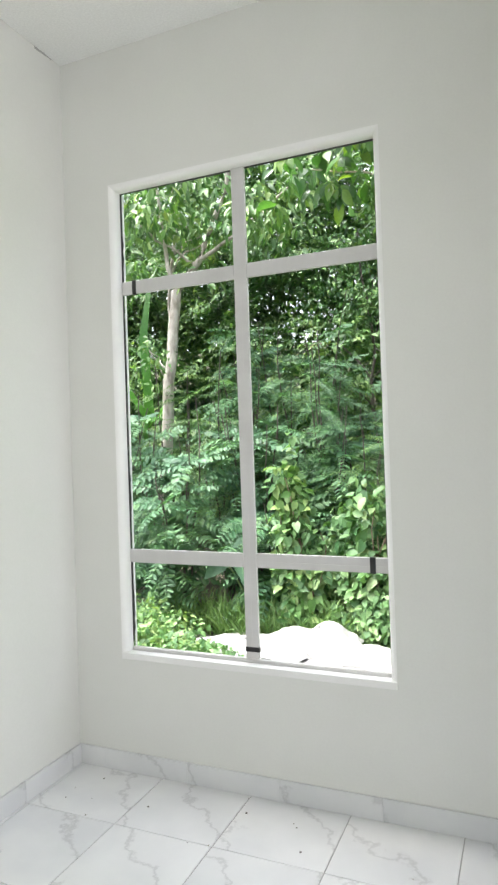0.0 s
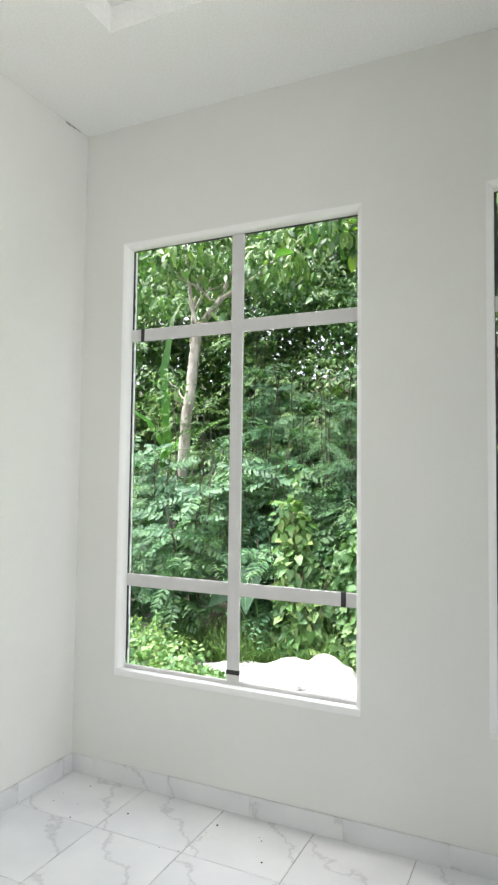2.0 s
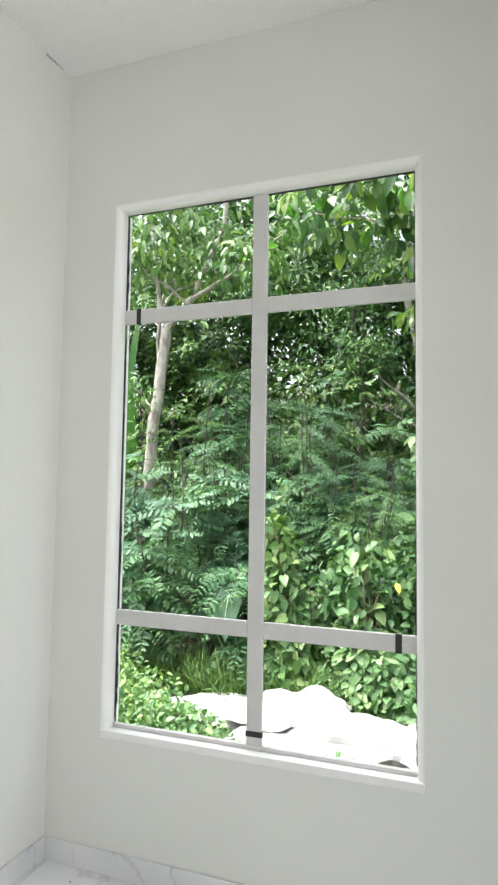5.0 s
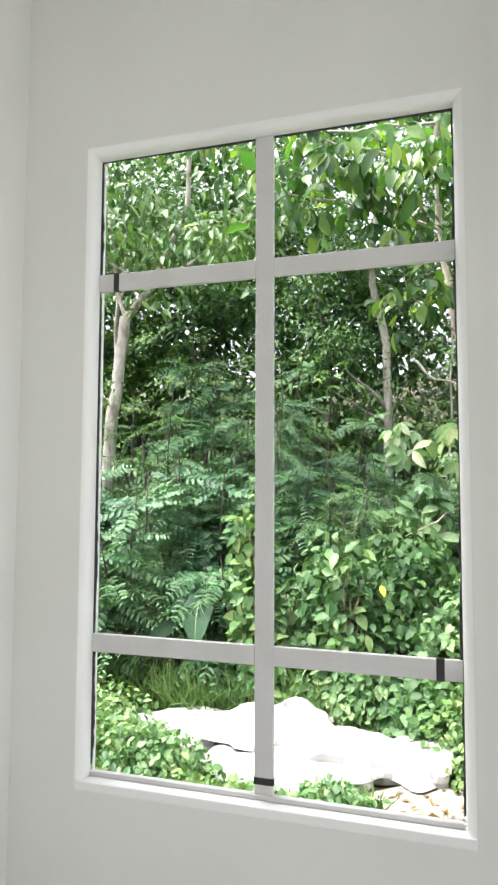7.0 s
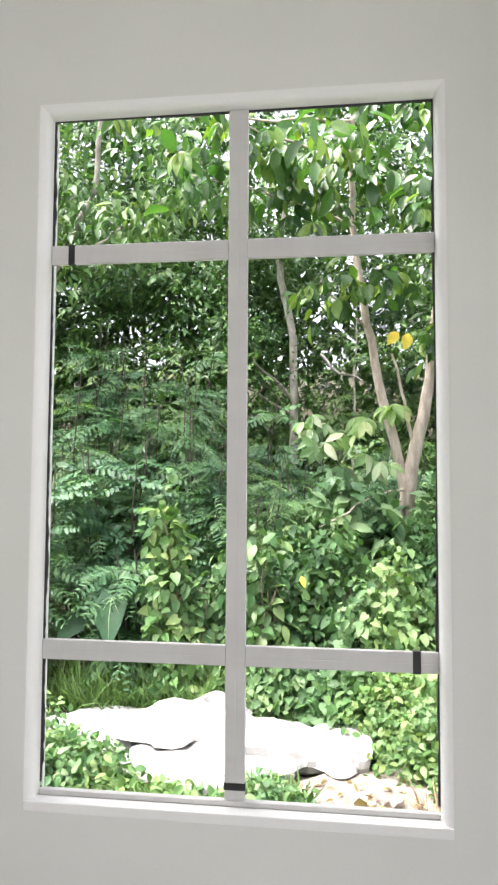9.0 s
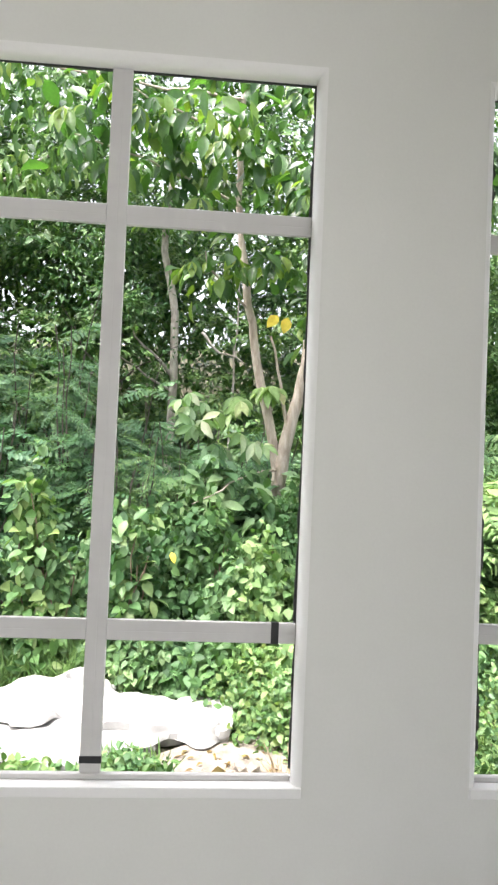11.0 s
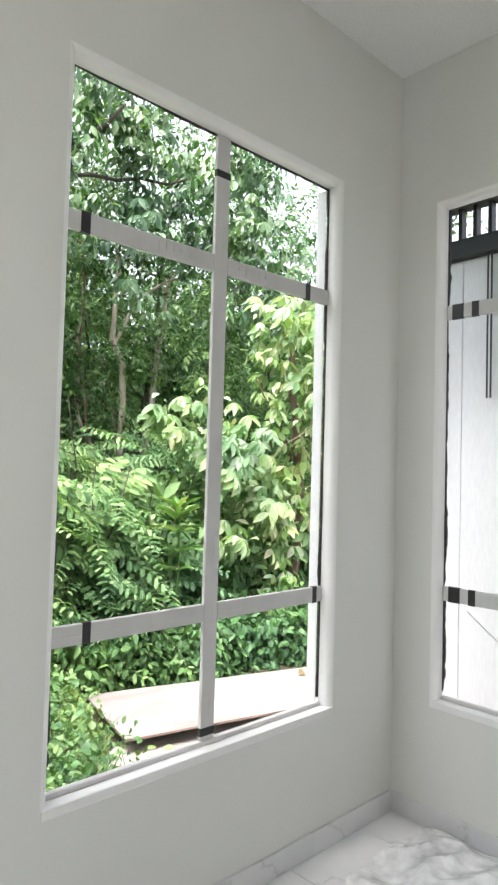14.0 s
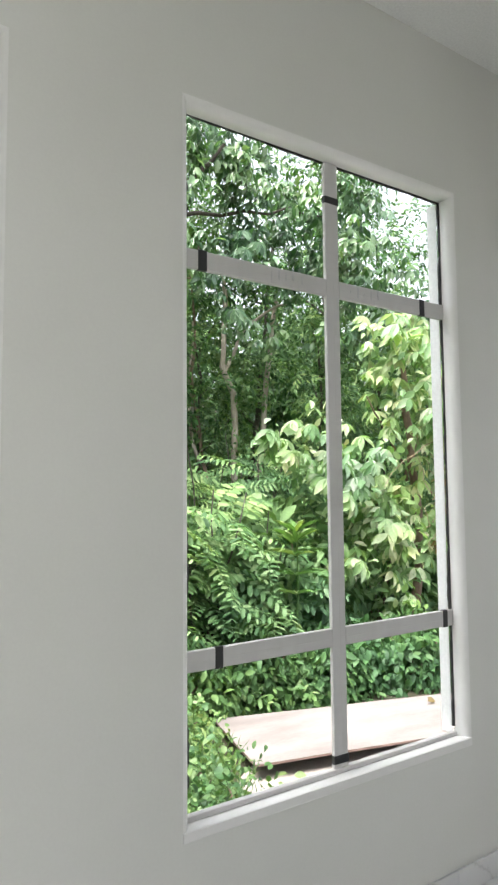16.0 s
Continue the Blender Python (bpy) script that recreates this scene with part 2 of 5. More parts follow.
def mesh_from(name, verts, tris, mat, smooth=False):
    me = bpy.data.meshes.new(name)
    n, k = len(verts), len(tris)
    me.vertices.add(n)
    me.vertices.foreach_set("co", np.ascontiguousarray(verts, dtype=np.float32).ravel())
    me.loops.add(3 * k)
    me.loops.foreach_set("vertex_index", np.ascontiguousarray(tris, dtype=np.int32).ravel())
    me.polygons.add(k)
    me.polygons.foreach_set("loop_start", np.arange(0, 3 * k, 3, dtype=np.int32))
    if smooth:
        me.polygons.foreach_set("use_smooth", np.ones(k, dtype=bool))
    me.update(calc_edges=True)
    me.materials.append(mat)
    return me


def soft_part(name, verts_tris, mat, parent=None, label="", smooth=False):
    ob = new(name, mesh_from(name, *verts_tris, mat, smooth))
    ob.parent = parent
    return tagged(ob, label)


def thing(name, label, category, at=(0, 0, 0), group="", kind=""):
    ob = new(name)
    ob.location = at
    ob.empty_display_size = 0.2
    bpy.context.view_layer.update()
    return tagged(ob, label, category, group, kind)


def box(bm, x0, x1, y0, y1, z0, z1, bevel=0.0, segments=2):
    r = bmesh.ops.create_cube(bm, size=1.0, matrix=Matrix.LocRotScale(((x0 + x1) / 2, (y0 + y1) / 2, (z0 + z1) / 2), None, (x1 - x0, y1 - y0, z1 - z0)))
    if bevel:
        edges = list({e for v in r["verts"] for e in v.link_edges})
        bmesh.ops.bevel(bm, geom=edges, offset=bevel, segments=segments, affect="EDGES", profile=0.5)


def box_part(name, x0, x1, y0, y1, z0, z1, mat, parent=None, bevel=0.0, label=""):
    bm = bmesh.new()
    box(bm, x0, x1, y0, y1, z0, z1, bevel)
    return part(name, bm, mat, parent, label)


def slab(bm, us, zs, holes, d0, d1, place):
    """A slab over a grid of us and zs with rectangular holes through it, from depth d0 to d1. place(u, d, z) gives the point."""
    us, zs = sorted(us), sorted(zs)

    def solid(i, j):
        if not (0 <= i < len(us) - 1 and 0 <= j < len(zs) - 1):
            return False
        u, z = (us[i] + us[i + 1]) / 2, (zs[j] + zs[j + 1]) / 2
        return not any(a < u < b and c < z < d for a, b, c, d in holes)

    made = {}

    def v(i, j, d):
        if (i, j, d) not in made:
            made[i, j, d] = bm.verts.new(place(us[i], d, zs[j]))
        return made[i, j, d]

    for i in range(len(us) - 1):
        for j in range(len(zs) - 1):
            if not solid(i, j):
                continue
            bm.faces.new([v(i, j, d0), v(i + 1, j, d0), v(i + 1, j + 1, d0), v(i, j + 1, d0)])
            bm.faces.new([v(i, j, d1), v(i, j + 1, d1), v(i + 1, j + 1, d1), v(i + 1, j, d1)])
            if not solid(i - 1, j):
                bm.faces.new([v(i, j, d0), v(i, j + 1, d0), v(i, j + 1, d1), v(i, j, d1)])
            if not solid(i + 1, j):
                bm.faces.new([v(i + 1, j, d0), v(i + 1, j, d1), v(i + 1, j + 1, d1), v(i + 1, j + 1, d0)])
            if not solid(i, j - 1):
                bm.faces.new([v(i, j, d0), v(i, j, d1), v(i + 1, j, d1), v(i + 1, j, d0)])
            if not solid(i, j + 1):
                bm.faces.new([v(i, j + 1, d0), v(i + 1, j + 1, d0), v(i + 1, j + 1, d1), v(i, j + 1, d1)])
    return made


def wall(name, u0, u1, z0, z1, openings, place, inner=0.055, outer=0.125, rebate=0.09, label=""):
    """A plastered wall: the inner leaf has the openings with rounded arrises, the outer leaf a wider rebate round each."""
    bm = bmesh.new()
    us = {u0, u1} | {o for a, b, c, d in openings for o in (a, b)}
    zs = {z0, z1} | {o for a, b, c, d in openings for o in (c, d)}
    made = slab(bm, us, zs, openings, 0.0, inner, place)
    us_, zs_ = sorted(us), sorted(zs)
    ring = []
    for e in list(bm.edges):
        keys = [k for k, vv in made.items() if vv in e.verts]
        if len(keys) == 2 and all(k[2] == 0.0 for k in keys) and len(e.link_faces) == 2:
            n0, n1 = e.link_faces[0].normal, e.link_faces[1].normal
            for f in e.link_faces:
                f.normal_update()
            inside = all(u0 < us_[k[0]] < u1 and z0 < zs_[k[1]] < z1 for k in keys)
            if inside and abs(e.link_faces[0].normal.dot(e.link_faces[1].normal)) < 0.1:
                ring.append(e)
    if ring:
        bmesh.ops.bevel(bm, geom=ring, offset=ARRIS, segments=8, affect="EDGES", profile=0.5)
    wide = [(a - rebate, b + rebate, c - 0.02, d + rebate) for a, b, c, d in openings]
    us = {u0, u1} | {o for a, b, c, d in wide for o in (a, b)}
    zs = {z0, z1} | {o for a, b, c, d in wide for o in (c, d)}
    slab(bm, us, zs, wide, inner + 0.001, outer, place)
    bmesh.ops.recalc_face_normals(bm, faces=bm.faces)
    ahead = (Vector(place(0, 1, 0)) - Vector(place(0, 0, 0))).normalized()
    # faces round each opening take REVEAL, lightened as if lit from outside
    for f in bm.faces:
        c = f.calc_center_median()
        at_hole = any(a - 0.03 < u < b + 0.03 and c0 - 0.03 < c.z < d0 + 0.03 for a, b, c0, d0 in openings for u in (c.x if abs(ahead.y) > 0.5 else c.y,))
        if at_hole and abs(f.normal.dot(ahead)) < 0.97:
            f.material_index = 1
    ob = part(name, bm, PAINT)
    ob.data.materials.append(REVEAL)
    return tagged(ob, label, "wall", kind="structure")


# ---------------------------------------------------------------- the room
X0, X1, Y0, H = -0.24, 3.19, -3.40, 3.10
LIP, ARRIS = 0.018, 0.030  # clear opening set back from the plaster edge; rounded arris round it
SILL, HEAD, WIN = 0.506, 2.513 - LIP, 1.16 - 2 * LIP
OPEN_1, OPEN_2 = (LIP, LIP + WIN), (1.645 + LIP, 2.795 - LIP)
OPEN_3 = (-1.34 + LIP, -0.18 - LIP)
SIDE = (-3.12, -1.96)

wall("wall_north", X0 - 0.125, X1 + 0.125, -0.42, H + 0.12, [(*OPEN_1, SILL, HEAD), (*OPEN_2, SILL, HEAD)], lambda u, d, z: (u, d, z), label="white painted plaster wall with two tall window openings")
# SIDE is an unseen second opening, added to hold the fill lamp
wall("wall_east", Y0, -0.0005, -0.42, H + 0.12, [(*OPEN_3, SILL - 0.012, HEAD - 0.012), (*SIDE, SILL - 0.012, HEAD - 0.012)], lambda u, d, z: (X1 + d, u, z), label="white painted plaster wall with two tall window openings")
wall("wall_west", Y0, -0.0005, -0.42, H + 0.12, [], lambda u, d, z: (X0 - d, u, z), label="plain white painted plaster wall")
wall("wall_south", X0 - 0.125, X1 + 0.125, -0.42, H + 0.12, [], lambda u, d, z: (u, Y0 - d, z), label="plain white plaster wall behind the walker")
fill_lamp("side_fill_lamp", pose(X1 + 0.03, sum(SIDE) / 2, (SILL + HEAD) / 2, 90, 0, 90), 1.12, HEAD - SILL - 0.04, SIDE_FILL)

# ceiling with a shallow raised tray
bm = bmesh.new()
TRAY = 0.58
box(bm, X0 + 0.0005, X1 - 0.0005, -TRAY, -0.0005, H, H + 0.1)
box(bm, X0 + 0.0005, X1 - 0.0005, Y0 + 0.0005, Y0 + TRAY, H, H + 0.1)
box(bm, X0 + 0.0005, X0 + TRAY, Y0 + TRAY, -TRAY, H, H + 0.1)
box(bm, X1 - TRAY, X1 - 0.0005, Y0 + TRAY, -TRAY, H, H + 0.1)
box(bm, X0 - 0.125, X1 + 0.125, Y0 - 0.125, 0.125, H + 0.1005, H + 0.2)
tagged(part("ceiling", bm, CEILING_PAINT), "white plaster ceiling with a shallow raised tray", "ceiling", kind="structure")

# floor: grout bed with square marble-look tiles
TILE, JOINT = 0.40, 0.003
floor_ob = tagged(box_part("floor", X0, X1, Y0, 0.0, -0.12, -0.003, GROUT), "glossy white marble-look tiled floor with grey veins", "floor", kind="structure")


def strip_marks(a, b, first, step):
    marks, p = [a], first
    while p - step > a:
        p -= step
    while p < b - 0.01:
        if p > a + 0.01:
            marks.append(p)
        p += step
    return marks + [b]


# ---------------------------------------------------------------- windows
def bead(points, nrm, width, rng, end_width=None):
    """A ragged sealant bead along a straight run; its edge wanders."""
    a, b = Vector(points[0]), Vector(points[1])
    n = max(8, int((b - a).length / 0.02))
    side = Vector(nrm)
    out = Vector((0, 1, 0))
    bm = bmesh.new()
    rows = []
    for i in range(n + 1):
        p = a.lerp(b, i / n)
        wide = width + ((end_width if end_width is not None else width) - width) * i / n
        t = wide + min(wide, 0.012) * (1.0 * noise.noise(p * 7.0 + Vector((7.3, 1.1, 2.7))) + 0.8 * noise.noise(p * 31.0) + rng.uniform(-0.1, 0.1))
        t = max(0.0018, t)
        rows.append([bm.verts.new(p + side * s * t + out * o) for s, o in ((0, -0.003), (1, -0.002), (1, 0.003), (0, 0.004))])
    for r, q in zip(rows, rows[1:]):
        for k in range(4):
            bm.faces.new([r[k], r[(k + 1) % 4], q[(k + 1) % 4], q[k]])
    bm.faces.new(rows[0])
    bm.faces.new(rows[-1][::-1])
    bmesh.ops.recalc_face_normals(bm, faces=bm.faces)
    return bm


def bar_mesh(length, half=0.0285, depth=0.013):
    """A flat hollow bar lying along x, with a fine groove down its middle."""
    prof = [(-half, 0.0), (-half, -depth + 0.002), (-half + 0.002, -depth), (-0.0035, -depth), (-0.0022, -depth + 0.0005), (-0.0008, -depth), (half - 0.002, -depth), (half, -depth + 0.002), (half, 0.0)]
    bm = bmesh.new()
    n = max(2, int(length / 0.12))
    rows = [[bm.verts.new((length * i / n, y, z)) for z, y in prof] for i in range(n + 1)]
    for r, q in zip(rows, rows[1:]):
        for k in range(len(prof)):
            bm.faces.new([r[k], q[k], q[(k + 1) % len(prof)], r[(k + 1) % len(prof)]])
    bm.faces.new(rows[0])
    bm.faces.new(rows[-1][::-1])
    bmesh.ops.recalc_face_normals(bm, faces=bm.faces)
    return bm


ZU, ZL = 2.063, 0.925  # bar heights over the floor


def window(name, label, w, tapes, bead_scale, strips, seed, shine, ZU=ZU, ZL=ZL):
    """A window in its own frame: x along the wall from the opening's edge, y outwards, z over the floor."""
    rng = random.Random(seed)
    root = thing(name, label, "window", kind="structure")
    xm = w / 2 + 0.005
    glass_y = 0.060
    # bars: one upright, two rails, each cut at the upright
    depth = 0.013
    bars = []
    yb = glass_y - 0.001

    def bar(nm, x, z, length, upright):
        ob = part(nm, bar_mesh(length), BAR_GREY, root, "grey film-covered aluminium bar")
        ob.matrix_local = pose(x, yb, z, 0, -90 if upright else 0, 0)
        bars.append((ob, upright, x, z, length))
        return ob

    def on_bar(ob, upright, u, v):
        """Hang a piece on the bar that it is stuck to."""
        for b, up, x, z, length in bars:
            if up == upright and (up or (abs(z - v) < 0.03 and x <= u <= x + length)):
                ob.parent = b
                ob.matrix_parent_inverse = b.matrix_basis.inverted()

    bar("mullion", xm, SILL + 0.001, HEAD - SILL - 0.002, True)
    for z in (ZU, ZL):
        for a, b in ((0.002, xm - 0.0290), (xm + 0.0290, w - 0.002)):
            bar("rail", a, z, b - a, False)
    # black tape wound round the bars
    for kind, u, v, s in tapes:
        bm = bmesh.new()
        hw = 0.0305
        if kind == "r":
            box(bm, u - s / 2, u + s / 2, yb - depth - 0.0012, yb, v - hw, v + hw, 0.0008, 1)
        else:
            box(bm, u - hw, u + hw, yb - depth - 0.0012, yb, v - s / 2, v + s / 2, 0.0008, 1)
        on_bar(part("tape_band", bm, TAPE, root, "band of black tape"), kind == "v", u, v)
    # bits of torn film
    for u0, u1, z in shine:
        for k in range(int((u1 - u0) / 0.03)):
            u = u0 + k * 0.03 + rng.uniform(0, 0.012)
            h = rng.uniform(0.004, 0.02)
            zc = z + rng.uniform(-0.006, 0.014)
            on_bar(part("film_scrap", _scrap(u, yb - depth - 0.001, zc, rng.uniform(0.001, 0.004), h), FILM, root, "torn clear film"), False, u, z)
    # sealant beads round the opening
    e = 0.0005
    left, right, top, bottom = bead_scale
    for pts, nrm, wd in (
        (((e, glass_y - 0.005, SILL + 0.03), (e, glass_y - 0.005, HEAD - e)), (1, 0, 0), left),
        (((w - e, glass_y - 0.005, SILL + 0.03), (w - e, glass_y - 0.005, HEAD - e)), (-1, 0, 0), right),
        (((e, glass_y - 0.005, HEAD - e), (w - e, glass_y - 0.005, HEAD - e)), (0, 0, -1), top),
        (((e, glass_y - 0.005, SILL + 0.004), (w - e, glass_y - 0.005, SILL + 0.004)), (0, 0, 1), bottom),
    ):
        if wd > 0:
            part("sealant_bead", bead(pts, nrm, wd if wd < 0.02 else 0.008, rng, wd), BLACK, root, "ragged black sealant bead")
    # painted frame outside the glass
    for side, dp in strips:
        x = (0.0, 0.004) if side < 0 else (w - 0.004, w)
        bm = bmesh.new()
        box(bm, x[0], x[1], glass_y + 0.006, glass_y + 0.006 + dp, SILL + 0.001, HEAD - 0.001, 0.0015, 1)
        part("outer_jamb", bm, FRAME_WHITE, root, "white painted outer jamb")
    # sill: a crisp plastered ledge, and on it a low step of grey frame
    bm = bmesh.new()
    box(bm, -0.024, w + 0.024, -0.003, glass_y - 0.0205, SILL - 0.027, SILL + 0.0015, 0.003, 2)
    # REVEAL again: the sky's light on the ledge is part of its colour
    part("window_sill", bm, REVEAL, root, "bright white plastered sill")
    bm = bmesh.new()
    box(bm, 0.004, w - 0.004, glass_y - 0.020, glass_y - 0.001, SILL + 0.0005, SILL + 0.016, 0.002, 1)
    part("bottom_rail", bm, BAR_GREY, root, "grey bottom rail")
    return root


def _scrap(u, y, z, w, h):
    bm = bmesh.new()
    box(bm, u - w, u + w, y - 0.0008, y + 0.0002, z - h, z + h)
    return bm


xm = WIN / 2 + 0.005
w1 = window("window_1", "tall window with grey bars and forest outside", WIN,
            [("r", 0.082 - LIP, 2.077, 0.020), ("r", 1.082 - LIP, 0.914, 0.022), ("v", xm, 0.558, 0.020)], (0.006, 0.005, 0.004, 0.002), [(-1, 0.012)], 1, [], 2.077, 0.914)
w1.matrix_world = pose(OPEN_1[0], 0, 0)
w2 = window("window_2", "tall window with grey bars and black tape", OPEN_2[1] - OPEN_2[0],
            [("r", 0.083 - LIP, ZU, 0.030), ("r", 0.133 - LIP, ZL, 0.026), ("v", 0.562, 2.365, 0.024), ("v", 0.562, 0.547, 0.026), ("r", 1.012 - LIP, ZU, 0.026), ("r", 1.089 - LIP, ZL, 0.024)],
            (0.013, 0.008, 0.005, 0.002), [(1, 0.045)], 2, [(0.30, 0.46, ZU), (0.64, 0.80, ZU)])
w2.matrix_world = pose(OPEN_2[0], 0, 0)
w3 = window("window_3", "tall window facing a white panelled building", WIN,
            [("r", 0.05, ZU, 0.05), ("r", 0.125, ZU, 0.03), ("r", 0.05, ZL, 0.05), ("r", 0.125, ZL, 0.03)], (0.008, 0.006, 0.005, 0.002), [], 3, [])
w3.matrix_world = pose(X1, OPEN_3[1], -0.012, 0, 0, -90)

g = np.random.default_rng(3)
# a loose cord tied to the lower rail
bm = bmesh.new()
prev = None
for k in range(15):
    t = k / 14
    ring = [bm.verts.new((0.12 + 0.34 * t, 0.025 + 0.003 * math.cos(a), 0.875 - 0.17 * t - 0.03 * math.sin(t * 3.14) + 0.003 * math.sin(a))) for a in (0, 1.26, 2.51, 3.77, 5.03)]
    if prev:
        for i in range(5):
            bm.faces.new([prev[i], prev[(i + 1) % 5], ring[(i + 1) % 5], ring[i]])
    prev = ring
part("cord", bm, BAR_GREY, w3, "thin grey cord", True)

# ---------------------------------------------------------------- outside: ground and hard things
GROUND = -0.42


def ground_mesh():
    xs = np.concatenate([[-300, -60, -20], np.linspace(-9, 17, 105), [25, 70, 300]])
    ys = np.concatenate([[-300, -60, -15], np.linspace(-4.5, 14, 75), [16, 18, 20, 22, 60, 300]])
    X, Y = np.meshgrid(xs, ys, indexing="ij")
    Z = np.full(X.shape, GROUND)
    for i in range(X.shape[0]):
        for j in range(X.shape[1]):
            x, y = X[i, j], Y[i, j]
            if -9 <= x <= 17 and 0.6 < y <= 14:
                Z[i, j] += 0.05 * noise.noise((x * 0.9, y * 0.9, 0)) + 0.025 * noise.noise((x * 3.1, y * 3.1, 4)) + 0.02 * max(0, y - 4)
    Z += np.clip((Y - 11.5) * 0.85, 0, 5.2)  # bank added behind the wood to block sky specks between leaves
    n, m = X.shape
    idx = np.arange(n * m).reshape(n, m)
    a, b, c, d = idx[:-1, :-1].ravel(), idx[1:, :-1].ravel(), idx[1:, 1:].ravel(), idx[:-1, 1:].ravel()
    return np.stack([X, Y, Z], -1).reshape(-1, 3), np.concatenate([np.stack([a, b, c], 1), np.stack([a, c, d], 1)])


tagged(soft_part("ground", ground_mesh(), SOIL, smooth=True), "damp brown soil of the overgrown plot", "ground", kind="structure")


def worn_slab(name, outline, z0, z1, mat, parent=None):
    bm = bmesh.new()
    low = [bm.verts.new((x, y, z0)) for x, y in outline]
    f = bm.faces.new(low)
    r = bmesh.ops.extrude_face_region(bm, geom=[f])
    bmesh.ops.translate(bm, verts=[v for v in r["geom"] if isinstance(v, bmesh.types.BMVert)], vec=(0, 0, z1 - z0))
    bmesh.ops.recalc_face_normals(bm, faces=bm.faces)
    return part(name, bm, mat, parent)


rng = random.Random(5)
edge = [(7.5, 0.13), (7.5, 2.1)] + [(7.2 - i * 0.2, 2.0 + 0.06 * math.sin(i * 1.7) + rng.uniform(-0.05, 0.05)) for i in range(23)] + [(2.72, 1.8), (2.78, 1.55), (2.62, 1.3), (2.66, 0.9), (2.58, 0.5), (2.62, 0.13)]
tagged(worn_slab("pavement", edge, GROUND - 0.1, GROUND + 0.035, CONCRETE), "pale concrete apron with a broken edge", "pavement", kind="structure")
edge = [(1.75, 1.35), (1.85, 1.75), (1.7, 2.2), (1.3, 2.42), (0.9, 2.33), (0.62, 2.1), (0.6, 1.78), (0.9, 1.45), (1.3, 1.2)]
tagged(worn_slab("rubble_patch", edge, GROUND - 0.1, GROUND + 0.06, RUBBLE), "patch of pale rubble and dry sand", "rubble", kind="structure")


def board():
    root = thing("plywood_board", "warped white-faced board lying on concrete", "board")
    u, v = Vector((1.42, -0.315, -0.012)), Vector((0.24, 0.92, -0.03))
    o = Vector((3.11, 1.85, GROUND + 0.14))
    bm = bmesh.new()
    nu, nv = 24, 8
    top, low = [], []
    for i in range(nu + 1):
        for j in range(nv + 1):
            a, b = i / nu, j / nv
            p = o + u * (a * 1.95) + v * b
            p.z += -0.055 * a + 0.02 * math.sin(a * 3.1) * (1 - b) + 0.006 * noise.noise((a * 5, b * 3, 1))
            top.append(bm.verts.new(p))
            low.append(bm.verts.new(p + Vector((0, 0, -0.014))))
    k = nv + 1
    for i in range(nu):
        for j in range(nv):
            bm.faces.new([top[i * k + j], top[(i + 1) * k + j], top[(i + 1) * k + j + 1], top[i * k + j + 1]])
            bm.faces.new([low[i * k + j], low[i * k + j + 1], low[(i + 1) * k + j + 1], low[(i + 1) * k + j]])
    part("sheet", bm, BOARD, root, smooth=True)
    bm = bmesh.new()
    ring = [i * k for i in range(nu + 1)] + [nu * k + j for j in range(1, nv + 1)] + [i * k + nv for i in range(nu - 1, -1, -1)] + [j for j in range(nv - 1, 0, -1)]
    pts = []
    for idx in ring:
        i, j = divmod(idx, k)
        a, b = i / nu, j / nv
        p = o + u * (a * 1.95) + v * b
        p.z += -0.055 * a + 0.02 * math.sin(a * 3.1) * (1 - b) + 0.006 * noise.noise((a * 5, b * 3, 1))
        pts.append(p)
    mid = sum(pts, Vector()) / len(pts)
    vs = [(bm.verts.new(p + (p - mid).normalized() * 0.002), bm.verts.new(p + (p - mid).normalized() * 0.002 + Vector((0, 0, -0.014)))) for p in pts]
    for (a, b), (c, d) in zip(vs, vs[1:] + vs[:1]):
        bm.faces.new([a, b, d, c])
    part("edge", bm, BOARD_EDGE, root, "dark damp board edge")
    return root


board()
# the timbers that prop the board
for x, y in ((3.9, 2.1), (5.4, 1.7)):
    ob = box_part("timber_batten", -0.25, 0.25, -0.02, 0.02, 0.0, 0.05, BOARD_EDGE, bevel=0.004)
    ob.matrix_world = pose(x, y, GROUND + 0.036, 0, 0, 75)
    tagged(ob, "short dark timber batten under the board", "timber", "battens under the board")


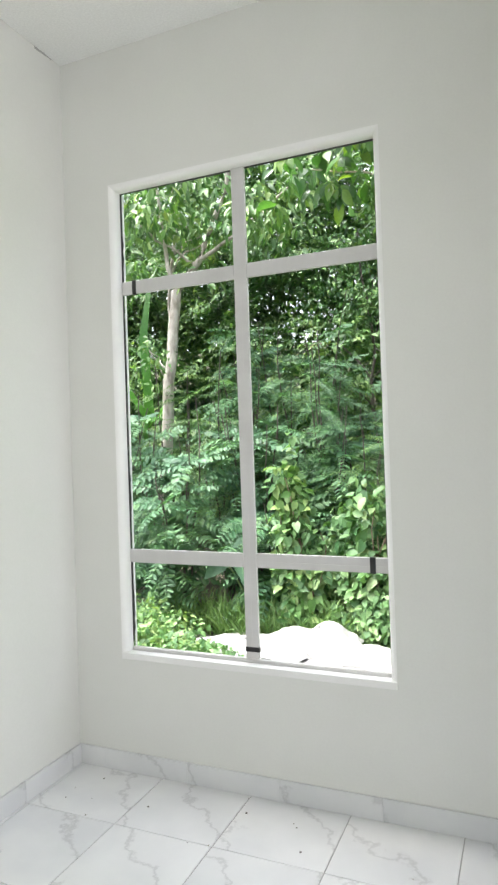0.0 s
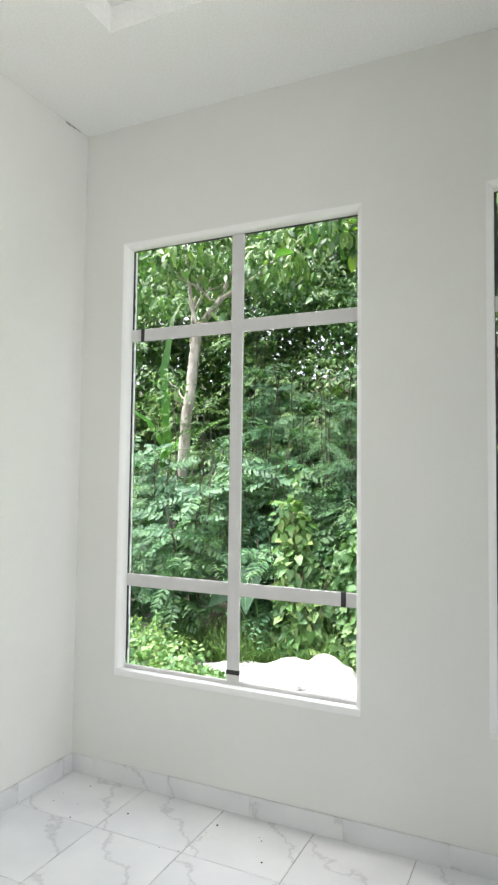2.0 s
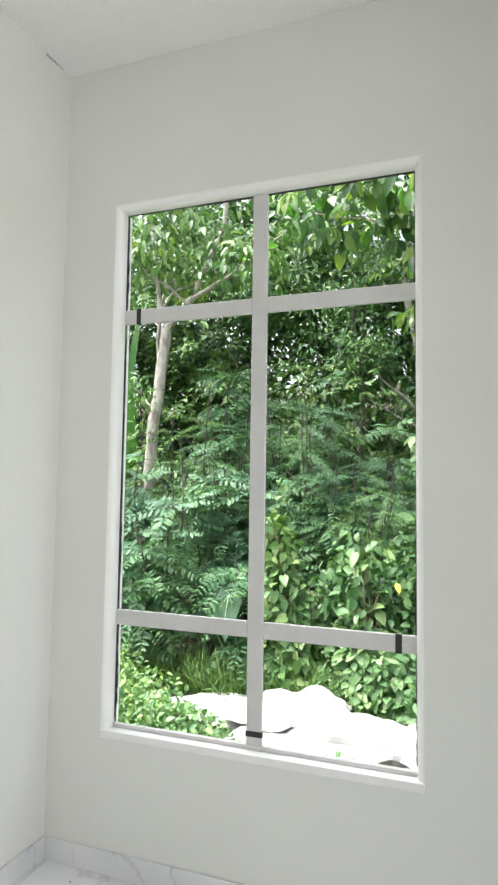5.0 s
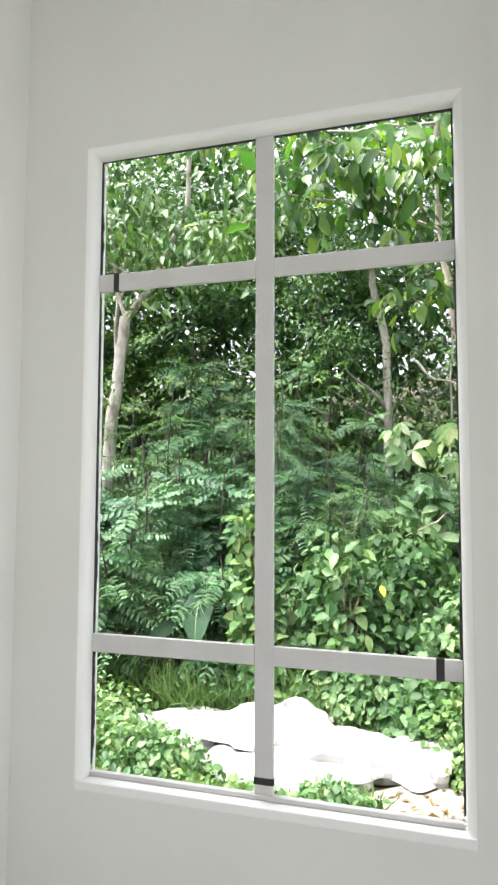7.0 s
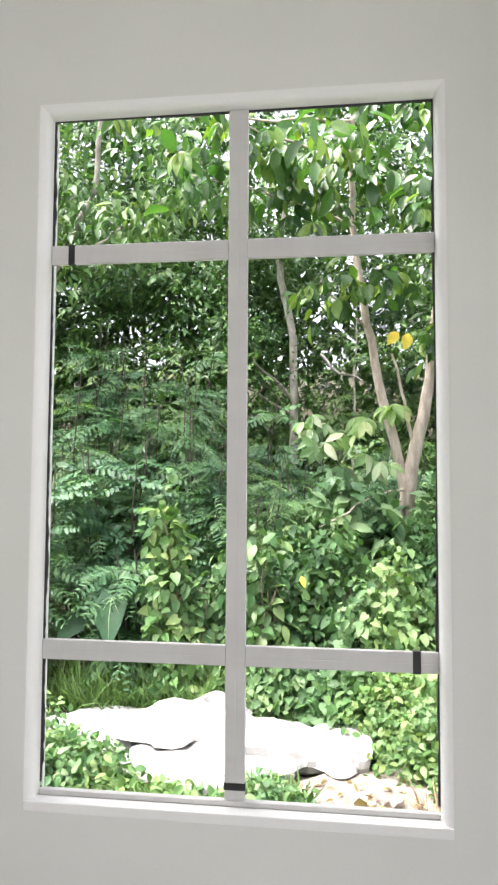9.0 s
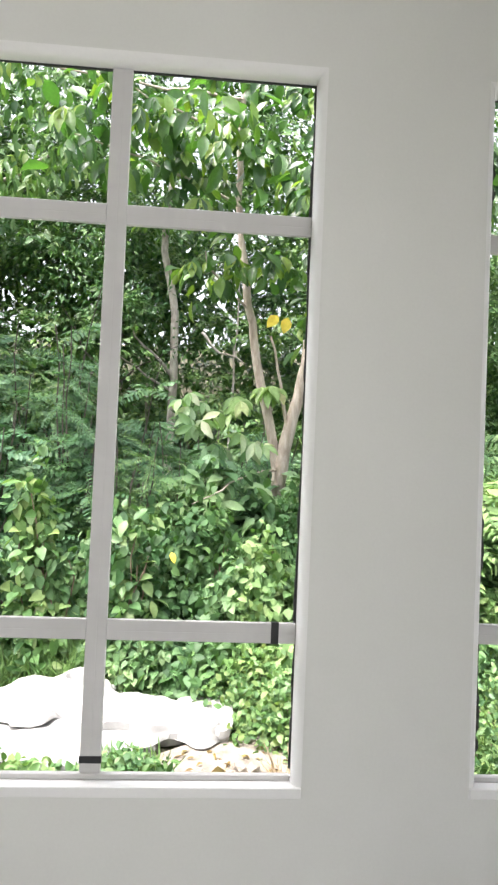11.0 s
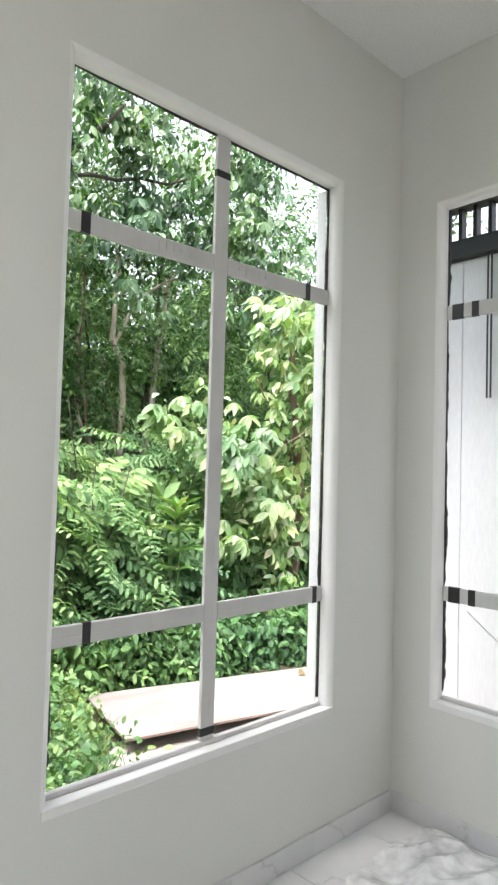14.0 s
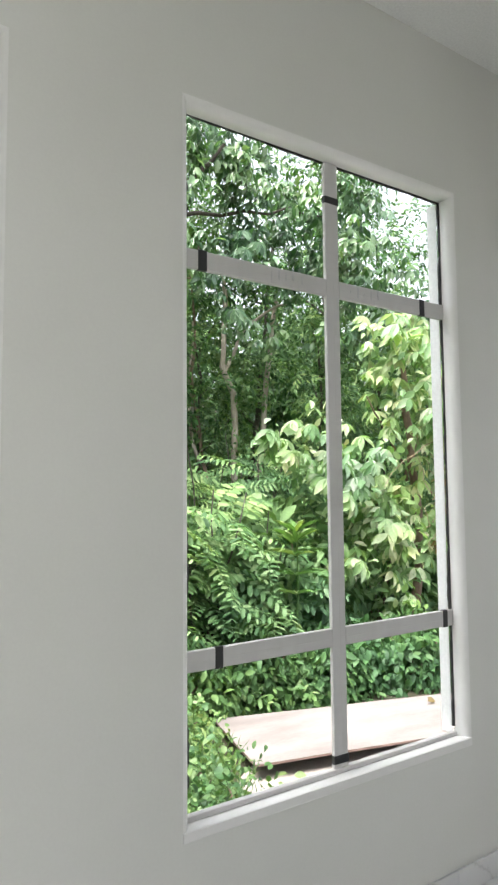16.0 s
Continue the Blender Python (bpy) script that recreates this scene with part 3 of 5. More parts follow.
def tarp_sheet(name, label, centre, radii, height, folds, seed, lift=0.0):
    """A crumpled plastic sheet: radii at even angles round its centre, piled up to height."""
    cx, cy = centre
    nr, na = 13, 54
    verts, tris = [(cx, cy, GROUND + height + lift)], []
    k = len(radii)
    for i in range(1, nr + 1):
        for j in range(na):
            a = 2 * math.pi * j / na
            q = a / (2 * math.pi) * k
            f = q - int(q)
            f = f * f * (3 - 2 * f)
            r = radii[int(q) % k] * (1 - f) + radii[(int(q) + 1) % k] * f
            s = i / nr
            x, y = cx + math.cos(a) * r * s, cy + math.sin(a) * r * s
            jag = 1 + (0.30 * noise.noise((x * 4, y * 4, seed)) + 0.16 * noise.noise((x * 11, y * 11, seed))) * s
            x, y = cx + math.cos(a) * r * s * jag, cy + math.sin(a) * r * s * jag
            ridge = 1 - abs(noise.noise((x * 2.6 + seed, y * 3.3, 0.3))) * 2
            near = noise.voronoi(Vector((x * 3.4 + seed, y * 3.0, 1.7)))[0]
            fine = 2.2 * (near[1] - near[0]) - 0.6 + 0.2 * noise.noise((x * 12, y * 12, seed))
            z = GROUND + 0.05 + height * (1 - s**2.2) * (0.55 + 0.45 * ridge) + folds * (0.6 * ridge + 0.5 * fine) * (1 - 0.4 * s)
            z -= 0 if lift else 0.05 * max(0, s - 0.9) * 10
            verts.append((x, y, max(z + lift, GROUND + 0.006)))
    for j in range(na):
        tris.append((0, 1 + j, 1 + (j + 1) % na))
    for i in range(nr - 1):
        for j in range(na):
            a, b = 1 + i * na + j, 1 + i * na + (j + 1) % na
            tris += [(a, a + na, b + na), (a, b + na, b)]
    ob = soft_part(name, (np.array(verts), np.array(tris)), TARP)
    ob.data.shade_flat()
    sol = ob.modifiers.new("thickness", "SOLIDIFY")
    sol.thickness = 0.004
    return tagged(ob, label, "tarpaulin", "white sheets on the ground")


tarp_sheet("tarpaulin", "crumpled white plastic sheet heaped on another sheet", (0.04, 2.78), [0.50, 0.42, 0.40, 0.42, 0.44, 0.56, 0.70, 0.62, 0.46, 0.36, 0.44, 0.50], 0.14, 0.09, 3.0, 0.06)
tarp_sheet("tarpaulin", "white plastic sheet spread over weeds under a heap", (0.02, 2.42), [0.62, 0.56, 0.42, 0.42, 0.46, 0.50, 0.52, 0.42, 0.40, 0.44, 0.50, 0.66], 0.06, 0.05, 5.0)
tarp_sheet("tarpaulin", "flat end of a white plastic sheet in weeds", (-0.75, 2.98), [0.50, 0.42, 0.32, 0.28, 0.34, 0.50, 0.46, 0.36, 0.40, 0.50], 0.03, 0.035, 8.0)


def sack_roll():
    """A flattened roll of white sacking with a sagging top and a fold along its side."""
    verts, tris = [], []
    nl, nc = 26, 22
    a0, a1 = Vector((0.22, 2.60, GROUND)), Vector((1.10, 2.58, GROUND))
    for i in range(nl + 1):
        t = i / nl
        c = a0.lerp(a1, t)
        w = 0.29 * (1 - 0.25 * (1 - t)) * (1 - max(0, t - 0.93) * 1.5)
        h = 0.082 * (1 + 0.16 * math.sin(t * 7)) * (1 - max(0, t - 0.93) * 2)
        for j in range(nc):
            a = 2 * math.pi * j / nc
            x, y, z = c.x + 0.03 * math.sin(a), c.y + math.copysign(abs(math.cos(a)) ** 0.55, math.cos(a)) * w, c.z + 0.02 + h + math.copysign(abs(math.sin(a)) ** 0.55, math.sin(a)) * h
            near = noise.voronoi(Vector((x * 5, y * 6, z * 5 + 2)))[0]
            f = 1.5 * (near[1] - near[0]) - 0.4
            z += 0.034 * f + 0.02 * noise.noise((x * 13, y * 11, 1)) - 0.03 * math.exp(-((a - 3.6) / 0.18) ** 2)
            y += 0.02 * noise.noise((x * 6, a, 2))
            verts.append((x, y, max(z, GROUND + 0.01)))
    for i in range(nl):
        for j in range(nc):
            p, q = i * nc + j, i * nc + (j + 1) % nc
            tris += [(p, q, q + nc), (p, q + nc, p + nc)]
    for base in (0, nl * nc):
        verts.append(tuple(np.mean(verts[base:base + nc], axis=0)))
        c = len(verts) - 1
        tris += [(c, base + (j + 1) % nc, base + j) if base == 0 else (c, base + j, base + (j + 1) % nc) for j in range(nc)]
    root = thing("sack_roll", "flattened roll of white sacking on rubble", "sack", group="white sheets on the ground")
    soft_part("roll", (np.array(verts), np.array(tris)), TARP, root).data.shade_flat()
    # the loose end of the sacking, hanging off the roll's side to the ground
    flap, faces, n, m = [], [], 18, 6
    for i in range(n + 1):
        for j in range(m + 1):
            x, t = 0.48 + 0.56 * i / n, j / m
            y = 2.36 - (0.05 + 0.13 * t) * (0.6 + 0.4 * math.sin(i * 0.55)) - 0.02 * noise.noise((x * 9, t * 3, 1))
            flap.append((x, y, GROUND + 0.075 + 0.10 * (1 - t) ** 1.6 + 0.02 * noise.noise((x * 11, t * 4, 6))))
    for i in range(n):
        for j in range(m):
            a = i * (m + 1) + j
            faces += [(a, a + 1, a + m + 2), (a, a + m + 2, a + m + 1)]
    ob = soft_part("loose_end", (np.array(flap), np.array(faces)), TARP, root, "loose creased end of the sacking")
    ob.modifiers.new("thickness", "SOLIDIFY").thickness = 0.004
    return root


sack_roll()

plank = box_part("plank", -0.35, 0.35, -0.035, 0.035, 0, 0.03, DRY, bevel=0.004)
plank.matrix_world = pose(1.15, 1.62, GROUND + 0.062, 0, 0, -4)
tagged(plank, "short weathered plank on the rubble", "plank")
rng = random.Random(9)
for k in range(10):
    s = rng.uniform(0.025, 0.06)
    bm = bmesh.new()
    bmesh.ops.create_icosphere(bm, subdivisions=1, radius=s)
    for v in bm.verts:
        v.co *= 1 + 0.35 * noise.noise(v.co * 30 + Vector((k, 0, 0)))
        v.co.z *= 0.6
    st = part("stone", bm, RUBBLE)
    st.location = (rng.uniform(0.85, 1.65), rng.uniform(1.5, 2.1), GROUND + 0.06 + s * 0.4)
    tagged(st, "pale broken stone on the rubble patch", "stone", "stones on the rubble patch")


def neighbour():
    """The white panelled building beside the plot: panels with seams, a dark top beam with slots, a pipe."""
    root = thing("neighbour_building", "white panelled building with dark slotted beam", "building")
    x, ya, yb_ = 4.85, -4.0, 0.95
    ys = [yb_ - 0.34 * i for i in range(15) if yb_ - 0.34 * i > ya]
    for a, b in zip(ys, ys[1:]):
        bm = bmesh.new()
        box(bm, x, x + 0.05, b + 0.0012, a - 0.0012, GROUND, 2.84, 0.004, 1)
        part("wall_panel", bm, PANEL_WHITE, root, "white metal wall panel")
    box_part("beam", x - 0.06, x + 0.06, ya, yb_, 2.842, 2.97, DARK_STEEL, root, 0.006, "dark steel beam")
    box_part("top_rail", x - 0.06, x + 0.06, ya, yb_, 3.19, 3.25, DARK_STEEL, root, 0.006, "dark steel rail")
    y = yb_
    while y > -1.6:
        box_part("baluster", x - 0.03, x + 0.03, y - 0.026, y, 2.9705, 3.1895, DARK_STEEL, root, label="dark steel upright")
        y -= 0.105
    # overhang above the view, added only to shade the white panels
    box_part("shade_slab", x - 0.85, x + 0.06, ya, yb_ + 0.1, 3.2505, 3.30, DARK_STEEL, root, 0.006, "dark flat eave")
    for y in (0.385, 0.41):
        bm = bmesh.new()
        bmesh.ops.create_cone(bm, cap_ends=True, segments=10, radius1=0.006, radius2=0.006, depth=0.95, matrix=Matrix.Translation((x - 0.05, y, 2.366)))
        part("rod", bm, DARK_STEEL, root, "thin dark hanging rod")
    return root


neighbour()


# ---------------------------------------------------------------- plants
def unit(a):
    return a / np.maximum(np.linalg.norm(a, axis=-1, keepdims=True), 1e-9)


def leaf_pose(p, d, n):
    """The pose of a single leaf at p, lying along d with its upper side to n."""
    x = Vector(d).normalized()
    z = (Vector(n) - x * Vector(n).dot(x)).normalized()
    return Matrix.Translation(p) @ Matrix((x, z.cross(x), z)).transposed().to_4x4()


OPEN_SKY = np.array([0.0, -0.55, 0.85])  # leaves turn to the light of the clearing
OVATE = (np.array([(0, 0, 0), (0.28, 0.42, 0.07), (0.28, -0.42, 0.07), (0.34, 0, -0.01), (0.66, 0.36, 0.03), (0.66, -0.36, 0.03), (0.68, 0, -0.06), (1, 0, -0.16)], float),
         np.array([(0, 3, 1), (0, 2, 3), (1, 3, 6), (1, 6, 4), (3, 2, 5), (3, 5, 6), (4, 6, 7), (6, 5, 7)]))
ELLIPSE = (np.array([(0, 0, 0), (0.14, 0.24, 0.03), (0.14, -0.24, 0.03), (0.16, 0, -0.005), (0.36, 0.44, 0.06), (0.36, -0.44, 0.06), (0.38, 0, -0.02), (0.62, 0.42, 0.04), (0.62, -0.42, 0.04), (0.64, 0, -0.06), (0.84, 0.24, -0.03), (0.84, -0.24, -0.03), (0.86, 0, -0.11), (1, 0, -0.18)], float),
           np.array([(0, 3, 1), (0, 2, 3), (1, 3, 6), (1, 6, 4), (3, 2, 5), (3, 5, 6), (4, 6, 9), (4, 9, 7), (6, 5, 8), (6, 8, 9), (7, 9, 12), (7, 12, 10), (9, 8, 11), (9, 11, 12), (10, 12, 13), (12, 11, 13)]))
HEART = (np.array([(0.06, 0, 0), (-0.08, 0.26, 0.02), (-0.08, -0.26, 0.02), (0.22, 0.5, 0.03), (0.22, -0.5, 0.03), (0.4, 0, -0.02), (0.62, 0.34, 0.03), (0.62, -0.34, 0.03), (1, 0, -0.14)], float),
         np.array([(0, 5, 1), (1, 5, 3), (0, 2, 5), (2, 4, 5), (3, 5, 6), (5, 4, 7), (6, 5, 8), (5, 7, 8)]))
OBLONG = (np.array([(0, 0, 0), (0.2, 0.4, 0.05), (0.2, -0.4, 0.05), (0.24, 0, 0), (0.76, 0.44, 0.02), (0.76, -0.44, 0.02), (0.8, 0, -0.05), (1, 0, -0.1)], float), OVATE[1])
LANCE = (np.array([(0, 0, 0), (0.35, 0.5, 0.06), (0.35, -0.5, 0.06), (0.45, 0, -0.02), (1, 0, -0.12)], float),
         np.array([(0, 3, 1), (0, 2, 3), (1, 3, 4), (3, 2, 4)]))
DIAMOND = (np.array([(0, 0, 0), (0.45, 0.5, 0.04), (0.45, -0.5, 0.04), (1, 0, -0.06)], float), np.array([(0, 2, 1), (1, 2, 3)]))
BLADE = (np.array([(0, 0.5, 0), (0, -0.5, 0), (0.5, 0.42, 0.10), (0.5, -0.42, 0.10), (0.85, 0.2, 0.0), (0.85, -0.2, 0.0), (1, 0, -0.14)], float),
         np.array([(0, 1, 2), (1, 3, 2), (2, 3, 4), (3, 5, 4), (4, 5, 6)]))


def leaves(P, D, N, L, W, shape):
    """Leaves at P along D with the upper side N, length L and width W: vertices and triangles."""
    tv, tf = shape
    n = len(P)
    D = unit(D)
    N = unit(N - D * (N * D).sum(-1, keepdims=True))
    S = np.cross(N, D)
    L, W = np.broadcast_to(L, n)[:, None, None], np.broadcast_to(W, n)[:, None, None]
    V = P[:, None, :] + tv[None, :, 0:1] * L * D[:, None] + tv[None, :, 1:2] * W * S[:, None] + tv[None, :, 2:3] * L * N[:, None]
    F = tf[None] + (np.arange(n) * len(tv))[:, None, None]
    return V.reshape(-1, 3), F.reshape(-1, 3)


def join(*sets):
    V, F, k = [], [], 0
    for v, f in sets:
        V.append(v)
        F.append(f + k)
        k += len(v)
    return np.concatenate(V), np.concatenate(F)


def tube(points, radii, sides=7):
    P = np.array(points, float)
    n = len(P)
    T = unit(np.gradient(P, axis=0))
    ref = np.where(np.abs(T[:, 2:3]) > 0.9, [[1.0, 0, 0]], [[0, 0, 1.0]])
    A = unit(np.cross(T, ref))
    B = np.cross(T, A)
    ang = np.linspace(0, 2 * np.pi, sides, endpoint=False)
    R = np.asarray(radii, float)[:, None, None]
    V = P[:, None] + R * (np.cos(ang)[None, :, None] * A[:, None] + np.sin(ang)[None, :, None] * B[:, None])
    idx = np.arange(n * sides).reshape(n, sides)
    a, b = idx[:-1], np.roll(idx, -1, 1)[:-1]
    c, d = np.roll(idx, -1, 1)[1:], idx[1:]
    F = np.concatenate([np.stack([a, b, c], -1).reshape(-1, 3), np.stack([a, c, d], -1).reshape(-1, 3)])
    return V.reshape(-1, 3), F


def wander(a, b, n, wobble, g):
    """A crooked line from a to b."""
    a, b = np.array(a, float), np.array(b, float)
    t = np.linspace(0, 1, n)[:, None]
    off = np.cumsum(g.normal(0, wobble, (n, 3)), 0)
    off -= t * off[-1]
    off[0] = 0
    return a + (b - a) * t + off


def clump(g, centres, radius, per, length, ratio, shape, droop=0.5, flat=0.75, out=0.6):
    """Leaves round clump centres, pointing outwards and down."""
    C = np.repeat(np.array(centres, float), per, 0)
    R = np.repeat(np.broadcast_to(radius, len(centres)), per)[:, None]
    off = unit(g.normal(0, 1, C.shape)) * g.uniform(0.15, 1, (len(C), 1)) ** 0.6 * [1, 1, flat]
    P = C + off * R
    D = off * out + g.normal(0, 0.45, C.shape) + [0, 0, -droop]
    N = OPEN_SKY + off * 0.5 + g.normal(0, 0.5, C.shape)
    L = g.uniform(*length, len(C))
    return leaves(P, D, N, L, L * ratio * g.uniform(0.8, 1.15, len(C)), shape)


def boughs(g, centres, radius, sprays, per, length, ratio, shape, flat=0.4):
    """Layered boughs: flat pads, each of many short sprays whose leaves spread from one twig and lie to the light."""
    k = len(centres)
    C = np.repeat(np.array(centres, float), sprays, 0)
    R = np.repeat(np.broadcast_to(radius, k), sprays)[:, None]
    u = unit(g.normal(0, 1, C.shape))
    u[:, 2] = np.abs(u[:, 2]) - 0.25
    S = C + u * R * g.uniform(0.35, 1, (len(C), 1)) ** 0.5 * [1, 1, flat]
    way = unit(u * [1, 1, 0.4] + g.normal(0, 0.35, C.shape) + [0, -0.25, -0.15])
    up = unit(np.array([0, -0.35, 1.0]) + u * 0.35 + g.normal(0, 0.25, C.shape))
    side = np.cross(way, up)
    sets = []
    for q in range(per):
        t = (q + 0.5) / per
        L = g.uniform(*length, len(S))
        P = S + way * (t * L * per * 0.32)[:, None] - [0, 0, 0.03 * t]
        D = way * 0.55 + side * ((1 if q % 2 else -1) * (0.95 - 0.5 * t)) + g.normal(0, 0.2, S.shape) - [0, 0, 0.3]
        sets.append(leaves(P, D, up + g.normal(0, 0.25, S.shape), L, L * ratio * g.uniform(0.85, 1.1, len(S)), shape))
    return join(*sets)


def mound(g, centre, radii, n, length, ratio, shape, droop=0.9, shell=0.75, loose=1.03):
    """Leaves over the upper skin of a lumpy mound."""
    u = unit(g.normal(0, 1, (n, 3)))
    u[:, 2] = np.abs(u[:, 2]) * 1.0 - 0.12
    lump = np.array([1 + 0.28 * noise.noise(Vector(v) * 2.3 + Vector(centre)) + 0.14 * noise.noise(Vector(v) * 6.1) for v in u])[:, None]
    P = np.array(centre) + u * np.array(radii) * lump * g.uniform(shell, loose, (n, 1))
    D = np.array([0, 0, -droop]) + u * [0.5, 0.5, 0.2] + g.normal(0, 0.6, (n, 3))
    N = u * 0.6 + OPEN_SKY * 0.8 + g.normal(0, 0.5, (n, 3))
    L = g.uniform(*length, n)
    return leaves(P, D, N, L, L * ratio * g.uniform(0.8, 1.1, n), shape)


def whorls(g, centres, per, fingers, length, ratio, radius, droop=0.45):
    """Finger leaves: a few leaflets spread from one point, hanging a little."""
    C = np.repeat(np.array(centres, float), per, 0)
    C = C + unit(g.normal(0, 1, C.shape)) * g.uniform(0.1, 1, (len(C), 1)) * radius
    n = len(C)
    N = unit(OPEN_SKY + g.normal(0, 0.3, (n, 3)))
    A = unit(np.cross(N, [1.0, 0.2, 0.1]))
    B = np.cross(N, A)
    L = g.uniform(*length, n)
    sets = []
    turn = g.uniform(0, 2 * np.pi, n)[:, None]
    for k in range(fingers):
        a = turn + 2 * np.pi * k / fingers * 0.85
        D = np.cos(a) * A + np.sin(a) * B + [0, 0, -droop] - N * 0.15
        sets.append(leaves(C, D, N + g.normal(0, 0.12, (n, 3)), L * g.uniform(0.8, 1.1, n), L * ratio, ELLIPSE))
    return join(*sets)


def fronds(g, base, way, length, pairs, leaflet, ratio, face=(0, -0.4, 0.95), droop=0.25, spread=68, shape=OBLONG, taper=True):
    """Feather leaves: paired leaflets along a drooping rib."""
    B, W = np.array(base, float), unit(np.array(way, float))
    n = len(B)
    Lf = np.broadcast_to(length, n)[:, None]
    up = unit(np.array(face) + g.normal(0, 0.3, (n, 3)))
    W = unit(W - up * (W * up).sum(-1, keepdims=True) * 0.8)
    side = unit(np.cross(W, up))
    up = np.cross(side, W)
    sets = []
    c, s = math.cos(radians(spread)), math.sin(radians(spread))
    for k in range(pairs):
        t = 0.12 + 0.88 * (k + 0.5) / pairs
        P = B + W * Lf * t - np.array([0, 0, 1.0]) * Lf * droop * t * t
        tan = unit(W - np.array([0, 0, 1.0]) * droop * 2 * t)
        size = leaflet * (math.sin(math.pi * (0.14 + 0.8 * t)) ** 0.6 if taper else 1.0) * g.uniform(0.85, 1.1, n)
        for sg in (-1, 1):
            D = tan * c + side * sg * s + g.normal(0, 0.12, (n, 3)) - np.array([0, 0, 0.15])
            sets.append(leaves(P, D, up + g.normal(0, 0.15, (n, 3)), size, size * ratio, shape))
    tip = B + W * Lf * 0.5 - np.array([0, 0, 1.0]) * Lf * droop * 0.25
    sets.append(leaves(B, tip - B, up, np.linalg.norm(tip - B, axis=1), 0.006, BLADE))
    end = B + W * Lf - np.array([0, 0, 1.0]) * Lf * droop
    sets.append(leaves(tip, end - tip, up, np.linalg.norm(end - tip, axis=1), 0.005, BLADE))
    return join(*sets)


def feather_shrub(at, height, spread, seed, mat, count=26, length=(0.32, 0.55), leaflet=0.098, ratio=0.42, pairs=9, label="blue-green shrub with feathery compound leaves"):
    g = np.random.default_rng(seed)
    root = thing("feather_leaf_shrub", label, "shrub", group="feathery shrubs")
    stems, base, way = [], [], []
    x, y = at
    for k in range(5):
        a = g.uniform(0, 2 * np.pi)
        top = (x + math.cos(a) * spread * g.uniform(0.2, 0.8), y + math.sin(a) * spread * 0.5, GROUND + height * g.uniform(0.65, 1.0))
        line = wander((x + g.uniform(-0.1, 0.1), y + g.uniform(-0.1, 0.1), GROUND - 0.02), top, 9, 0.025, g)
        stems.append(tube(line, np.linspace(0.016, 0.005, 9), 5))
        for q in range(count + 6):
            t = g.uniform(0.25, 1.0)
            p = line[min(8, int(t * 8))]
            b = g.uniform(0, 2 * np.pi)
            base.append(p)
            way.append((math.cos(b), math.sin(b) - 0.25, g.uniform(0.0, 0.7)))
    soft_part("stem", join(*stems), BARK_DARK, root, "thin dark stems")
    n = len(base)
    soft_part("foliage", fronds(g, base, way, g.uniform(*length, n), pairs, leaflet, ratio, droop=0.25), mat, root)
    return root


for k, (x, y, h, s) in enumerate([(-2.35, 4.1, 2.5, 0.7), (-1.75, 3.55, 2.0, 0.6), (-1.15, 4.2, 2.35, 0.7), (-0.75, 3.75, 1.75, 0.6), (-0.35, 4.5, 2.3, 0.7), (-3.3, 4.6, 2.9, 0.8), (-2.6, 3.4, 1.6, 0.6), (-1.5, 5.0, 3.3, 0.8), (-1.9, 5.4, 3.9, 0.8), (-0.9, 5.3, 3.7, 0.8), (0.0, 5.5, 3.2, 0.8), (0.9, 6.0, 2.7, 0.8), (1.9, 6.0, 2.6, 0.8), (0.6, 4.6, 2.0, 0.5)]):
    feather_shrub((x, y), h, s, 100 + k, LEAF_BLUE)
for k, (x, y, h, s) in enumerate([(-0.55, 4.75, 3.2, 0.6), (0.15, 4.35, 2.15, 0.45), (0.75, 5.1, 2.3, 0.5), (-1.6, 4.6, 3.0, 0.6), (1.2, 5.4, 2.2, 0.5), (-2.5, 4.9, 2.9, 0.5)]):
    feather_shrub((x, y), h, s, 170 + k, LEAF_MID if k % 2 else LEAF_BLUE, count=22, leaflet=0.055, ratio=0.24, pairs=18, length=(0.42, 0.75), label="fine-leaved shrub with lacy fern-like fronds")
for k, (x, y, h, s) in enumerate([(0.35, 5.0, 2.0, 0.6), (1.0, 5.6, 1.9, 0.6), (2.2, 5.2, 1.9, 0.7), (4.3, 4.5, 2.6, 0.8), (5.2, 4.9, 2.8, 0.8), (3.0, 4.3, 1.7, 0.6), (3.5, 4.9, 2.8, 0.7), (6.3, 5.0, 2.8, 0.8)]):
    feather_shrub((x, y), h, s, 130 + k, LEAF_MID if x < 2 else LEAF_FRESH, leaflet=0.12, ratio=0.30, pairs=12, length=(0.5, 0.85), label="green shrub with long fern-like leaves")


for k, (x, y, h, s) in enumerate([(3.6, 3.3, 1.95, 0.55), (3.0, 3.55, 1.9, 0.55), (4.2, 3.55, 1.8, 0.5), (2.5, 3.7, 1.7, 0.5)]):
    feather_shrub((x, y), h, s, 150 + k, LEAF_FRESH, count=20, leaflet=0.13, ratio=0.42, pairs=9, length=(0.42, 0.72), label="light green shrub with long arching pinnate leaves")


